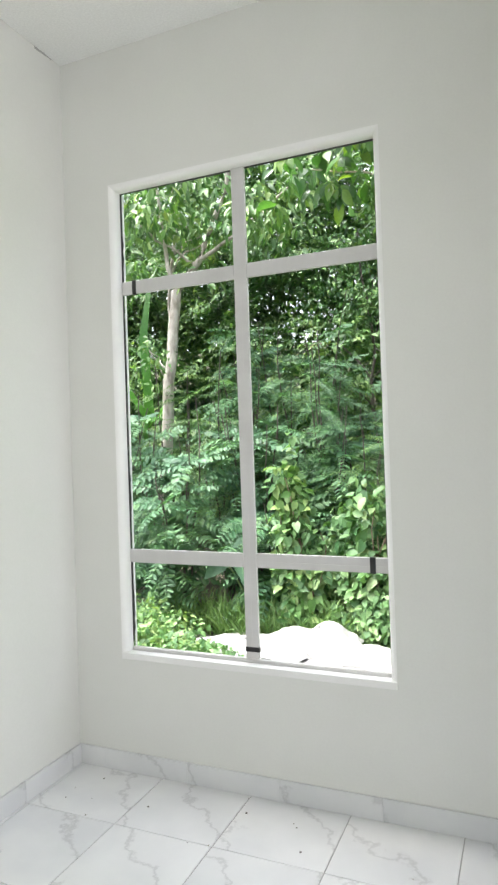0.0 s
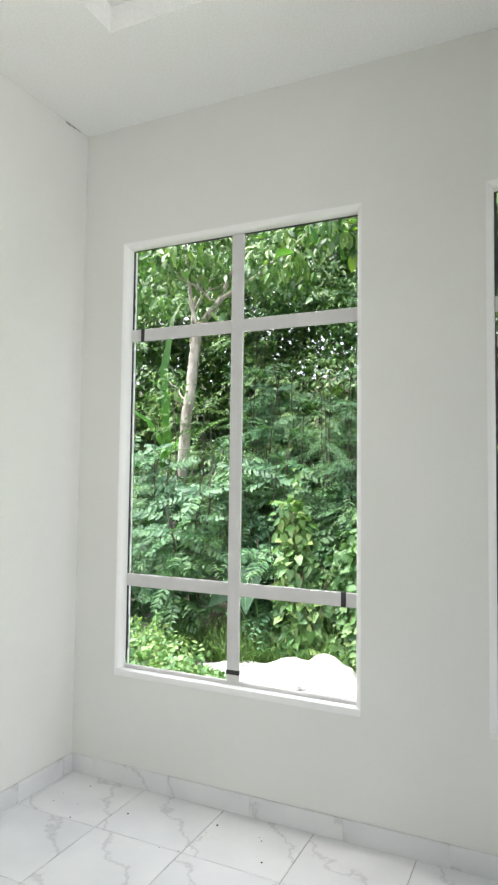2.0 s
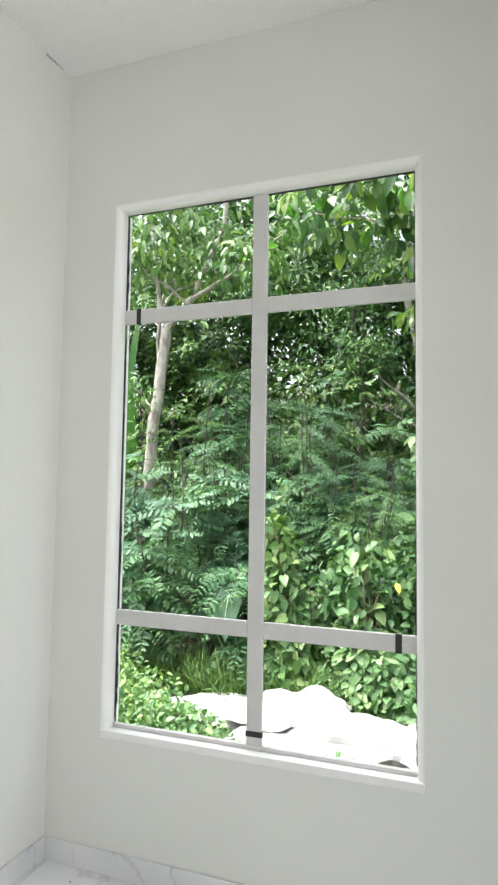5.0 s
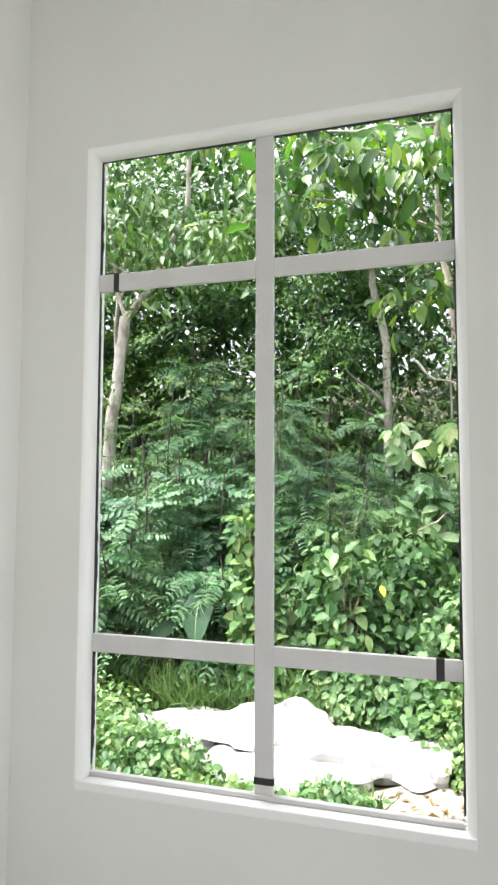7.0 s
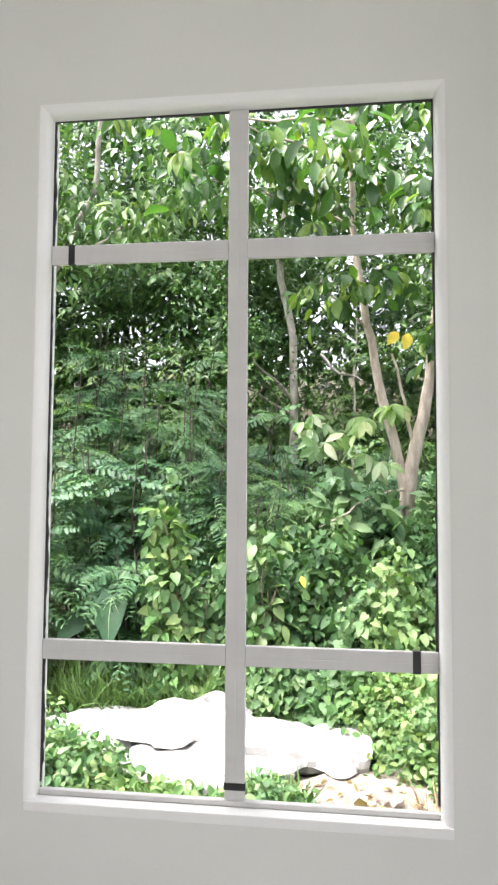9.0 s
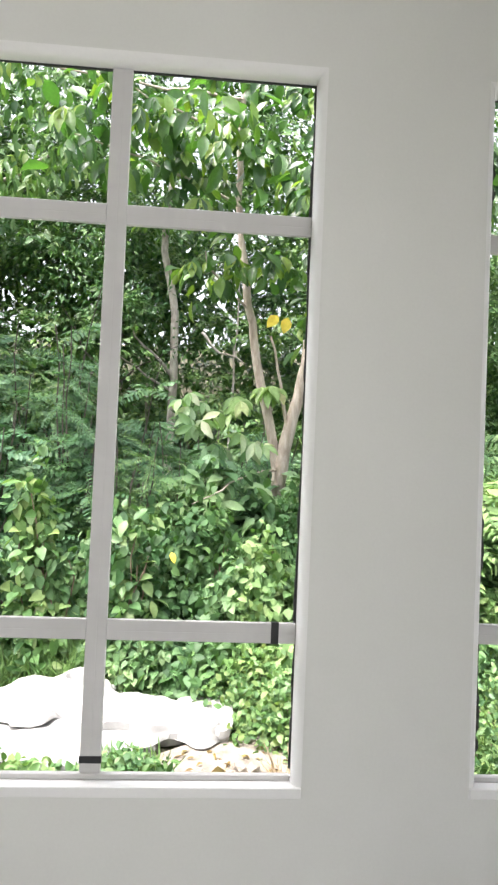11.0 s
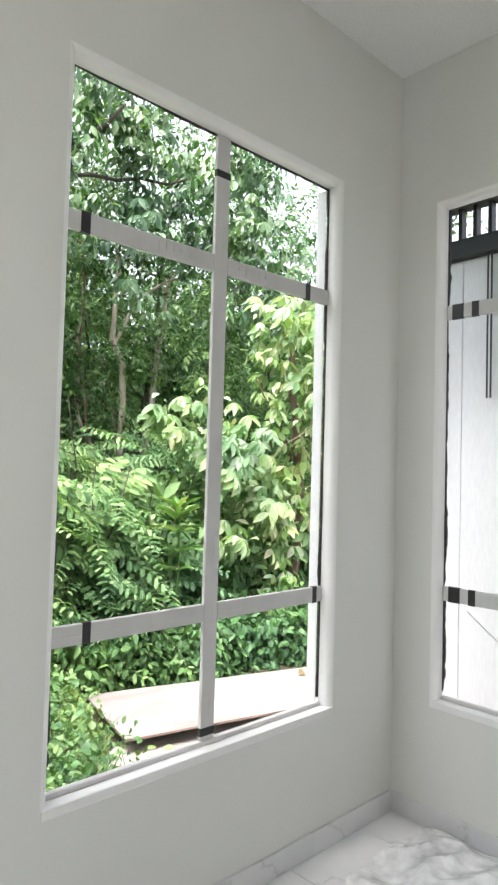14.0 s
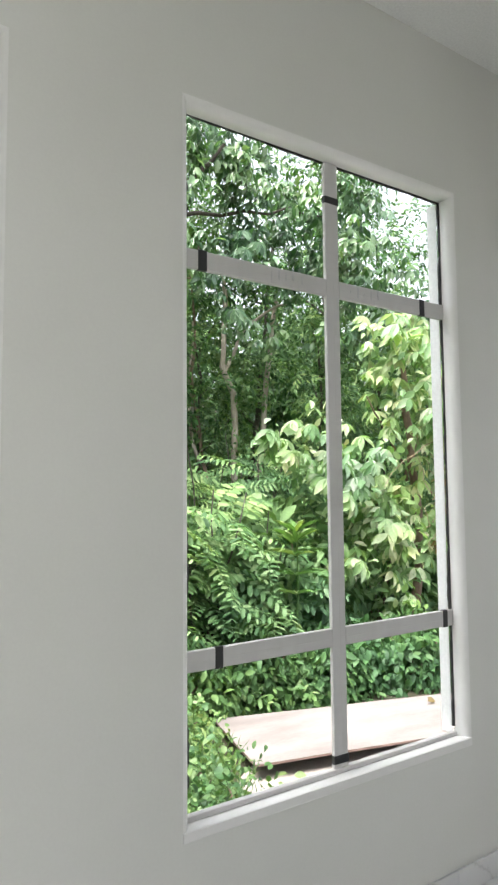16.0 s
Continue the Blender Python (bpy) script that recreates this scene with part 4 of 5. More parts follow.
def leafy_mound(name, label, category, at, radii, n, length, ratio, shape, mat, seed, group="", droop=0.9, loose=1.08):
    g = np.random.default_rng(seed)
    root = thing(name, label, category, group=group)
    c = (at[0], at[1], GROUND)
    stems = []
    for k in range(7):
        a = g.uniform(0, 2 * np.pi)
        end = (at[0] + math.cos(a) * radii[0] * 0.6, at[1] + math.sin(a) * radii[1] * 0.6, GROUND + radii[2] * g.uniform(0.4, 0.8))
        stems.append(tube(wander((at[0], at[1], GROUND - 0.02), end, 8, 0.03, g), np.linspace(0.012, 0.004, 8), 5))
    soft_part("stem", join(*stems), BARK_BROWN, root, "thin brown stems")
    inner = mound(g, c, np.array(radii) * 0.8, n // 2, length, ratio, shape, droop, 0.5)
    soft_part("foliage", join(mound(g, c, radii, n, length, ratio, shape, droop, 0.75, loose), mound(g, c, radii, n // 3, (length[0] * 1.1, length[1] * 1.2), min(ratio, 0.62), ELLIPSE, droop * 0.5, 0.8, loose), inner), mat, root, smooth=True)
    return root


VINES = [(0.15, 3.75, 0.55, 0.45, 1.35), (0.75, 3.85, 0.6, 0.45, 1.55), (1.35, 3.6, 0.55, 0.45, 1.25), (1.75, 4.1, 0.5, 0.5, 1.5), (-0.45, 4.0, 0.5, 0.4, 1.0), (2.35, 3.5, 0.6, 0.5, 1.2), (0.5, 3.35, 0.55, 0.25, 0.62), (1.2, 3.1, 0.5, 0.3, 0.62), (1.75, 2.9, 0.5, 0.45, 0.7)]
for k, (x, y, rx, ry, rz) in enumerate(VINES):
    leafy_mound("vine_bush", "tangled bush of heart-shaped vine leaves", "bush", (x, y), (rx, ry, rz), 1900, (0.045, 0.105), 0.8, HEART, LEAF_VINE if k % 2 else LEAF_FRESH, 200 + k, "vine bushes")
for k, (x, y, rx, ry, rz) in enumerate([(-0.42, 3.40, 0.24, 0.2, 1.9), (-0.28, 3.38, 0.22, 0.18, 1.25), (0.3, 3.45, 0.3, 0.2, 1.5)]):
    leafy_mound("vine_bush", "climbing vine with yellowish young leaves", "bush", (x, y), (rx, ry, rz), 420, (0.07, 0.13), 0.8, HEART, LEAF_WEED, 250 + k, "vine bushes")
HEDGE = [(2.5, 2.75, 0.55, 0.35, 0.75), (3.2, 3.05, 0.55, 0.35, 0.8), (3.95, 3.15, 0.6, 0.35, 0.75), (4.75, 2.95, 0.6, 0.35, 0.7), (5.6, 2.8, 0.65, 0.38, 0.72), (6.5, 2.7, 0.7, 0.4, 0.8), (7.5, 2.6, 0.7, 0.4, 0.85)]
for k, (x, y, rx, ry, rz) in enumerate(HEDGE):
    leafy_mound("creeper_bush", "low creeper bush at the concrete's edge", "bush", (x, y), (rx, ry, rz), 1500, (0.05, 0.10), 0.6, OVATE, LEAF_VINE, 230 + k, "creeper bushes")
SHRUB = [(3.7, 4.3, 0.7, 0.5, 1.5), (0.85, 4.5, 0.5, 0.4, 1.85), (1.4, 4.45, 0.45, 0.35, 1.6), (2.1, 4.6, 0.5, 0.4, 1.9), (4.3, 3.75, 0.7, 0.5, 1.7), (5.1, 3.9, 0.7, 0.5, 1.9), (2.5, 4.5, 0.8, 0.6, 1.7), (6.9, 4.6, 1.0, 0.7, 2.2), (8.2, 4.4, 1.0, 0.7, 2.4)]
for k, (x, y, rx, ry, rz) in enumerate(SHRUB):
    leafy_mound("broadleaf_shrub", "dense shrub with long drooping green leaves", "shrub", (x, y), (rx, ry, rz), 1300, (0.12, 0.22), 0.5, OVATE, LEAF_FRESH, 260 + k, "broadleaf shrubs", 0.5)
WEEDS = [(-1.4, 2.3, 0.5, 0.45, 0.42), (-0.85, 1.75, 0.5, 0.45, 0.38), (-0.2, 1.45, 0.5, 0.4, 0.14), (-2.0, 2.75, 0.6, 0.5, 0.42), (0.50, 1.75, 0.24, 0.2, 0.20), (-0.9, 1.1, 0.6, 0.5, 0.22), (-1.9, 1.9, 0.7, 0.6, 0.4), 
         (2.45, 1.2, 0.3, 0.35, 0.42), (2.58, 1.75, 0.26, 0.25, 0.36), (2.2, 1.9, 0.45, 0.4, 0.5), (2.85, 2.42, 0.26, 0.2, 0.36), (2.15, 1.15, 0.3, 0.4, 0.4), (1.95, 2.4, 0.45, 0.35, 0.5), (-0.78, 1.98, 0.4, 0.3, 0.30), (-0.12, 1.72, 0.3, 0.22, 0.15), (0.12, 1.5, 0.25, 0.2, 0.12), (1.5, 2.45, 0.32, 0.28, 0.38), (1.3, 2.78, 0.35, 0.22, 0.42), (1.75, 2.1, 0.25, 0.25, 0.3)]
for k, (x, y, rx, ry, rz) in enumerate(WEEDS):
    leafy_mound("weed_patch", "low patch of fresh green weeds", "weeds", (x, y), (rx, ry, rz), 1300 if x < 2.1 else 800, (0.03, 0.065) if x < 2.1 else (0.025, 0.055), 0.74, OVATE, LEAF_WEED, 290 + k, "weed patches", 0.3, 1.35 if x < 2.1 else 1.6)


def grass(name, label, boxes, n, length, mat, seed, droop=0.25):
    g = np.random.default_rng(seed)
    sets = []
    for x0, x1, y0, y1 in boxes:
        m = n // len(boxes)
        P = np.stack([g.uniform(x0, x1, m), g.uniform(y0, y1, m), np.full(m, GROUND)], 1)
        D = np.stack([g.normal(0, 0.55, m), g.normal(-0.15, 0.5, m), np.ones(m)], 1)
        L = g.uniform(*length, m)
        sets.append(leaves(P, D, np.stack([g.normal(0, 1, m), g.normal(-1, 0.6, m), np.full(m, 0.5)], 1), L, g.uniform(0.008, 0.016, m), BLADE))
    return tagged(soft_part(name, join(*sets), mat), label, "grass", kind="stuff")


grass("grass", "tall fresh green grass blades behind the sheets", [(-1.9, 0.1, 3.25, 3.7), (-1.2, 0.4, 3.2, 3.5)], 1500, (0.22, 0.5), LEAF_GRASS, 11)
grass("grass", "short grass between weeds and rubble", [(0.32, 0.72, 1.6, 2.1), (-1.6, 0.3, 1.0, 1.7), (2.2, 2.7, 0.8, 1.9)], 1400, (0.08, 0.2), LEAF_GRASS, 12)
grass("grass", "wispy pale grass at the broken concrete edge", [(2.2, 2.75, 1.0, 2.1), (2.4, 2.9, 1.7, 2.5)], 800, (0.18, 0.42), LEAF_GRASS, 14)
grass("dry_grass", "dry straw-coloured grass on the rubble", [(1.35, 1.75, 1.35, 1.95)], 420, (0.12, 0.28), DRY, 13)


g = np.random.default_rng(17)
P = np.stack([g.uniform(0.8, 1.8, 110), g.uniform(1.35, 2.2, 110), GROUND + g.uniform(0.06, 0.08, 110)], 1)
litter = leaves(P, g.normal(0, 1, (110, 3)) * [1, 1, 0.15], np.tile([0, -0.1, 1.0], (110, 1)) + g.normal(0, 0.3, (110, 3)), g.uniform(0.03, 0.08, 110), g.uniform(0.015, 0.035, 110), OVATE)
tagged(soft_part("leaf_litter", litter, LEAF_RUST), "dry brown leaf litter on the rubble", "leaf litter", kind="stuff")


def tree(name, label, lines, mat, crown, leaf_mat, group=""):
    """lines: (points, radius at start, at end); the first is the trunk."""
    root = thing(name, label, "tree", group=group)
    for i, (pts, r0, r1) in enumerate(lines):
        soft_part("trunk" if i == 0 else "limb", tube(pts, np.linspace(r0, r1, len(pts)), 9 if r0 > 0.03 else 6), mat, root, smooth=True)
    for c in crown:
        soft_part("crown", c, leaf_mat, root, smooth=True)
    return root


# forked tree with big hanging leaves
g = np.random.default_rng(41)
fork = (1.65, 4.9, 1.2)
T = [(wander((1.78, 4.95, GROUND - 0.05), fork, 8, 0.012, g), 0.085, 0.075),
     (np.concatenate([wander(fork, (1.31, 4.85, 2.83), 9, 0.015, g), wander((1.31, 4.85, 2.83), (1.10, 4.7, 4.03), 7, 0.015, g)[1:], wander((1.08, 4.6, 4.03), (1.10, 4.3, 5.4), 8, 0.02, g)[1:]]), 0.056, 0.022),
     (np.concatenate([wander(fork, (1.85, 4.9, 2.25), 7, 0.012, g), wander((1.85, 4.9, 2.25), (2.05, 4.8, 3.6), 7, 0.015, g)[1:], wander((2.05, 4.8, 3.6), (2.3, 4.5, 5.2), 7, 0.02, g)[1:]]), 0.078, 0.025),
     (wander((1.72, 4.9, 1.75), (1.5, 4.85, 2.7), 7, 0.015, g), 0.022, 0.012),
     (wander((1.62, 4.85, 1.32), (0.78, 4.0, 1.0), 8, 0.02, g), 0.011, 0.006)]
BIG_CENTRES = []
for a, b, n in (((1.1, 4.5, 3.9), (-0.3, 3.5, 4.0), 3), ((1.1, 4.4, 4.4), (0.2, 3.3, 4.3), 2), ((1.1, 4.4, 4.6), (0.9, 3.2, 4.2), 2), ((2.1, 4.7, 3.7), (1.8, 3.4, 3.7), 2), ((2.2, 4.6, 4.3), (2.8, 3.5, 4.4), 2), ((1.3, 4.85, 2.9), (0.8, 4.1, 3.3), 2), ((2.0, 4.8, 3.2), (2.5, 4.2, 3.1), 2), ((1.1, 4.4, 4.9), (-0.9, 3.6, 4.6), 3)):
    line = wander(a, b, 9, 0.03, g)
    T.append((line, 0.016, 0.006))
    for t in (3, 5, 6, 7, 8):
        BIG_CENTRES.append(line[t] + g.normal(0, 0.12, 3))
BIG_CENTRES += [np.array(c) + g.normal(0, 0.12, 3) for c in ((1.5, 4.7, 3.3), (1.8, 4.7, 3.0), (1.2, 4.4, 3.5), (1.6, 4.4, 3.7), (2.1, 4.5, 3.4), (2.3, 4.3, 3.8), (1.5, 4.2, 4.2), (1.0, 4.0, 4.5), (2.0, 4.1, 4.5), (2.6, 4.2, 3.7), (2.7, 4.0, 4.4), (2.9, 4.1, 4.0), (2.5, 4.5, 3.0), (2.8, 4.4, 3.3), (3.1, 4.3, 4.7), (2.4, 4.4, 4.9), (2.2, 4.3, 5.3), (2.0, 4.6, 2.75), (1.9, 4.2, 4.9), (2.1, 4.2, 5.3), (1.75, 4.1, 5.3), (2.15, 4.3, 4.6), (1.9, 4.3, 5.6), (1.5, 3.9, 4.6), (1.75, 3.9, 4.2), (1.7, 3.8, 3.8), (1.4, 3.8, 4.0), (1.85, 4.0, 3.5), (1.6, 4.3, 4.9), (1.2, 3.8, 4.7), (1.95, 4.2, 4.0), (0.9, 3.9, 4.0), (0.5, 3.7, 4.3), (1.75, 4.72, 0.75), (1.62, 4.72, 0.35), (1.85, 4.7, 0.1), (1.9, 4.7, 0.9), (1.8, 5.2, 4.6), (2.2, 5.3, 4.2), (2.6, 5.2, 4.7), (2.4, 5.4, 5.3), (2.9, 5.3, 5.2), (2.1, 5.1, 5.0), (3.1, 5.4, 4.4), (2.5, 5.0, 3.8), (2.8, 5.2, 3.5), (1.9, 5.4, 3.6), (2.2, 5.0, 5.8), (2.7, 5.1, 5.8), (3.2, 5.2, 5.7))]
big_tree = tree("forked_tree", "forked pale tree with large hanging leaves", T, BARK_TAN, [clump(g, BIG_CENTRES, 0.30, 9, (0.13, 0.24), 0.54, ELLIPSE, droop=0.7, out=0.8), whorls(g, BIG_CENTRES, 2, 6, (0.14, 0.24), 0.50, 0.26, 0.9)], LEAF_BIG)

soft_part("low_branch_foliage", whorls(g, [(0.9, 4.55, 1.75), (1.15, 4.5, 1.95), (1.3, 4.55, 1.6), (0.7, 4.6, 2.0), (1.45, 4.6, 2.1), (1.05, 4.6, 1.45)], 5, 5, (0.14, 0.22), 0.46, 0.2, 0.6), LEAF_YELLOW, big_tree, "yellowish low branch leaves", True)
soft_part("trunk_climber", clump(g, [(1.66, 4.72, 0.9), (1.72, 4.7, 0.5), (1.6, 4.7, 0.2), (1.85, 4.72, 0.7), (1.78, 4.7, 0.0), (1.5, 4.72, 1.05)], 0.16, 12, (0.14, 0.24), 0.6, HEART, droop=1.0), LEAF_FRESH, big_tree, "large pale climbing leaves", True)

# large single leaves nearest the window
def single_leaf(shape, length, ratio, mat, name):
    V, F = leaves(np.zeros((1, 3)), np.array([[1.0, 0, 0]]), np.array([[0, 0, 1.0]]), length, length * ratio, shape)
    return mesh_from(name, V, F, mat, True)


LEAF_MESHES = [single_leaf(ELLIPSE, l, r, LEAF_BIG, "leaf") for l, r in ((0.24, 0.56), (0.20, 0.54), (0.27, 0.48))]
for k in range(110):
    c = BIG_CENTRES[k % len(BIG_CENTRES)] + g.normal(0, 0.22, 3)
    d = Vector(g.normal(0, 0.6, 3)) + Vector((0, -0.25, -0.6))
    ob = new("leaf", LEAF_MESHES[k % 3])
    ob.matrix_world = leaf_pose(c, d, Vector(OPEN_SKY) + Vector(g.normal(0, 0.7, 3)))
    ob.parent = big_tree
GOLD = single_leaf(ELLIPSE, 0.18, 0.7, LEAF_GOLD, "yellow_leaf")
for p, d in (((1.66, 4.75, 2.88), (-0.2, -0.3, -0.8)), ((1.56, 4.76, 2.9), (-0.5, -0.3, -0.6))):
    ob = new("yellow_leaf", GOLD)
    ob.matrix_world = leaf_pose(p, d, (0.1, -1, 0.3))
    ob.parent = big_tree
    tagged(ob, "ripe yellow leaf")

# leaning pale tree
g = np.random.default_rng(42)
T = [(np.concatenate([wander((-2.75, 4.9, GROUND - 0.05), (-2.57, 4.9, 2.27), 9, 0.01, g), wander((-2.57, 4.9, 2.27), (-2.42, 4.9, 3.40), 6, 0.01, g)[1:]]), 0.085, 0.066),
     (np.concatenate([wander((-2.42, 4.9, 3.40), (-2.08, 4.9, 3.74), 5, 0.01, g), wander((-2.08, 4.9, 3.74), (-1.64, 4.85, 4.55), 6, 0.015, g)[1:], wander((-1.64, 4.85, 4.55), (-1.5, 4.7, 5.8), 6, 0.02, g)[1:]]), 0.05, 0.022),
     (wander((-2.42, 4.9, 3.40), (-2.75, 4.95, 5.4), 9, 0.03, g), 0.03, 0.012),
     (wander((-2.08, 4.9, 3.74), (-0.8, 4.7, 4.35), 8, 0.02, g), 0.028, 0.012),
     (wander((-2.1, 4.9, 3.7), (-2.9, 4.6, 4.3), 8, 0.03, g), 0.02, 0.008)]
CEN = [line[t] + g.normal(0, 0.2, 3) for line, *_ in T[1:] for t in (4, 5, 6, 7) if t < len(line)] + [np.array((g.uniform(-3.6, -0.4), g.uniform(4.2, 5.4), g.uniform(3.7, 5.6))) for _ in range(34)]
tree("leaning_tree", "leaning pale-barked tree with mottled trunk", T, BARK_PALE, [clump(g, CEN, 0.36, 34, (0.10, 0.18), 0.45, OVATE, droop=0.7)], LEAF_MID)

# second thin tree beside it, and far thin trunks
for seed, base, top, r, mat, nm in ((51, (-3.05, 5.3, GROUND), (-2.6, 5.3, 5.2), 0.045, BARK_PALE, 40), (54, (-0.2, 6.6, GROUND), (-0.5, 6.8, 4.4), 0.035, BARK_DARK, 30),
                                   (55, (5.2, 6.2, GROUND), (5.0, 6.3, 5.2), 0.035, BARK_BROWN, 60), (56, (5.9, 6.6, GROUND), (6.6, 6.4, 5.6), 0.06, BARK_DARK, 60), (57, (4.5, 7.0, GROUND), (4.2, 7.2, 5.5), 0.045, BARK_DARK, 50), (58, (8.4, 7.5, GROUND), (8.2, 7.2, 6.2), 0.07, BARK_DARK, 50)):
    g = np.random.default_rng(seed)
    line = wander(base, top, 16, 0.045, g)
    T = [(line, r, r * 0.35)]
    cen = [line[-1]]
    for k in range(6):
        p = line[g.integers(7, 15)]
        q = p + g.normal(0, 0.6, 3) * [1, 0.7, 0.3] + [0, 0, g.uniform(0.2, 0.8)]
        T.append((wander(p, q, 7, 0.035, g), r * 0.35, r * 0.12))
        cen += [q, (p + q) / 2]
    if base[0] > 3:
        cen += [line[i] + g.normal(0, 0.45, 3) for i in range(6, 15) for _ in range(3)]
    cen += [np.array(top) + g.normal(0, 0.7, 3) * [1, 0.7, 0.8] for _ in range(nm // 3)]
    tree("slender_tree", "slender forest tree with a crooked pale trunk" if mat is BARK_PALE else "slender dark forest tree with fine leaves", T, mat, [clump(g, cen, 0.42, 70, (0.06, 0.12), 0.42, LANCE, droop=0.5)], LEAF_DARK if mat is BARK_DARK else LEAF_MID, "slender trees")

# crooked pale tree in a gap of the wood, with bare curving boughs
g = np.random.default_rng(59)
T = [(np.concatenate([wander((0.42, 7.0, GROUND), (0.40, 7.0, 3.35), 10, 0.012, g), wander((0.40, 7.0, 3.35), (0.22, 7.0, 4.2), 5, 0.02, g)[1:], wander((0.22, 7.0, 4.2), (0.42, 6.9, 5.9), 7, 0.03, g)[1:]]), 0.066, 0.04),
     (wander((0.40, 7.0, 2.5), (-0.15, 6.8, 3.1), 7, 0.03, g), 0.028, 0.012), (wander((0.40, 7.0, 2.3), (-0.35, 6.8, 2.75), 7, 0.03, g), 0.022, 0.010),
     (wander((1.2, 7.1, GROUND), (1.25, 7.0, 3.9), 14, 0.035, g), 0.026, 0.012), (wander((0.78, 6.9, 3.1), (1.35, 6.8, 2.7), 7, 0.03, g), 0.022, 0.01)]
CEN = [(0.3 + g.normal(0, 0.6), 6.9 + g.normal(0, 0.3), g.uniform(4.3, 6.2)) for _ in range(26)] + [(-0.3 + g.normal(0, 0.2), 6.8, g.uniform(2.9, 3.6)) for _ in range(5)]
tree("pale_tree", "crooked pale-barked tree with bare curving boughs", T, BARK_PALE, [boughs(g, CEN, 0.34, 16, 6, (0.08, 0.14), 0.42, OVATE)], LEAF_MID)
# small bushy trees under the canopy beyond the concrete
for seed, bx, by, high, wide, mat in ((63, 4.1, 6.4, 3.6, 0.7, LEAF_FRESH), (64, 5.4, 6.6, 3.9, 0.8, LEAF_FRESH), (66, 6.6, 5.5, 3.3, 0.8, LEAF_FRESH), (67, 8.0, 5.6, 3.6, 0.9, LEAF_MID)):
    g = np.random.default_rng(seed)
    line = wander((bx, by, GROUND), (bx + g.normal(0, 0.2), by, high), 12, 0.03, g)
    CEN = [(bx + g.normal(0, wide * 0.55), by + g.normal(0, 0.3), z) for z in np.linspace(1.2, high + 0.4, 26)]
    T = [(line, 0.04, 0.015)] + [(wander(line[min(11, max(3, int((c[2] - 0.3) / high * 11)))], c, 6, 0.03, g), 0.012, 0.005) for c in CEN[::3]]
    tree("understorey_tree", "bushy young tree with fine layered leaves", T, BARK_DARK, [boughs(g, CEN, 0.42, 20, 7, (0.07, 0.12), 0.42, OVATE)], mat, "understorey trees")
# forked grey tree in the wood beyond the concrete
g = np.random.default_rng(60)
T = [(np.concatenate([wander((5.75, 6.1, GROUND), (5.58, 6.0, 2.75), 8, 0.02, g), wander((5.58, 6.0, 2.75), (5.40, 6.0, 3.1), 4, 0.02, g)[1:], wander((5.40, 6.0, 3.1), (5.42, 6.0, 4.6), 6, 0.03, g)[1:]]), 0.055, 0.03),
     (np.concatenate([wander((5.44, 6.0, 3.05), (5.70, 6.0, 3.6), 5, 0.02, g), wander((5.70, 6.0, 3.6), (6.4, 5.8, 4.1), 6, 0.03, g)[1:]]), 0.034, 0.015),
     (wander((5.15, 6.2, 1.8), (5.0, 6.1, 3.7), 8, 0.03, g), 0.028, 0.014), (wander((6.1, 6.2, 1.6), (6.35, 6.0, 4.2), 8, 0.04, g), 0.05, 0.03)]
CEN = [(5.7 + g.normal(0, 0.6), 5.9 + g.normal(0, 0.25), g.uniform(4.1, 5.0)) for _ in range(12)] + [(4.7 + g.normal(0, 0.15), 6.0, g.uniform(2.0, 4.2)) for _ in range(8)]
tree("forked_grey_tree", "thin forked grey-barked tree at the wood's edge", T, BARK_TAN, [boughs(g, CEN, 0.32, 16, 6, (0.08, 0.14), 0.42, OVATE)], LEAF_DARK)

# yellow-green tree with hanging dead vines
g = np.random.default_rng(61)
T = [(wander((6.62, 3.75, GROUND), (6.45, 3.65, 2.3), 10, 0.02, g), 0.06, 0.045), (wander((6.45, 3.65, 2.3), (6.2, 3.55, 3.4), 7, 0.02, g), 0.045, 0.015), (wander((6.5, 3.7, 1.6), (7.1, 3.7, 3.0), 7, 0.02, g), 0.03, 0.012), (wander((6.5, 3.7, 1.5), (5.7, 3.5, 2.4), 7, 0.02, g), 0.02, 0.008)]
CEN = [np.array((6.0 + g.normal(0, 0.35), 3.4 + g.normal(0, 0.22), z)) for z in np.linspace(0.7, 3.2, 26)] + [np.array((7.0 + g.normal(0, 0.3), 3.6 + g.normal(0, 0.2), z)) for z in np.linspace(2.1, 3.5, 14)] + [np.array((5.2 + g.normal(0, 0.25), 3.5 + g.normal(0, 0.2), z)) for z in np.linspace(1.3, 2.1, 6)] + [np.array((7.9 + g.normal(0, 0.3), 3.9 + g.normal(0, 0.2), z)) for z in np.linspace(0.8, 3.0, 14)] + [np.array((5.6 + g.normal(0, 0.22), 3.35 + g.normal(0, 0.15), z)) for z in np.linspace(0.4, 1.7, 9)]
yt = tree("yellow_green_tree", "yellow-green young tree wrapped in dead vines", T, BARK_BROWN, [clump(g, CEN, 0.27, 12, (0.09, 0.15), 0.52, ELLIPSE, droop=0.45), whorls(g, CEN, 6, 6, (0.14, 0.23), 0.44, 0.28, 0.75)], LEAF_YELLOW)
sets = []
for k in range(46):
    a = np.array((6.55 + g.normal(0, 0.28), 3.1 + g.normal(0, 0.1), g.uniform(0.9, 2.7)))
    sets.append(tube(wander(a, a + [g.normal(0, 0.35), g.normal(0, 0.1), -g.uniform(0.1, 0.9)], 8, 0.03, g), np.full(8, 0.004), 4))
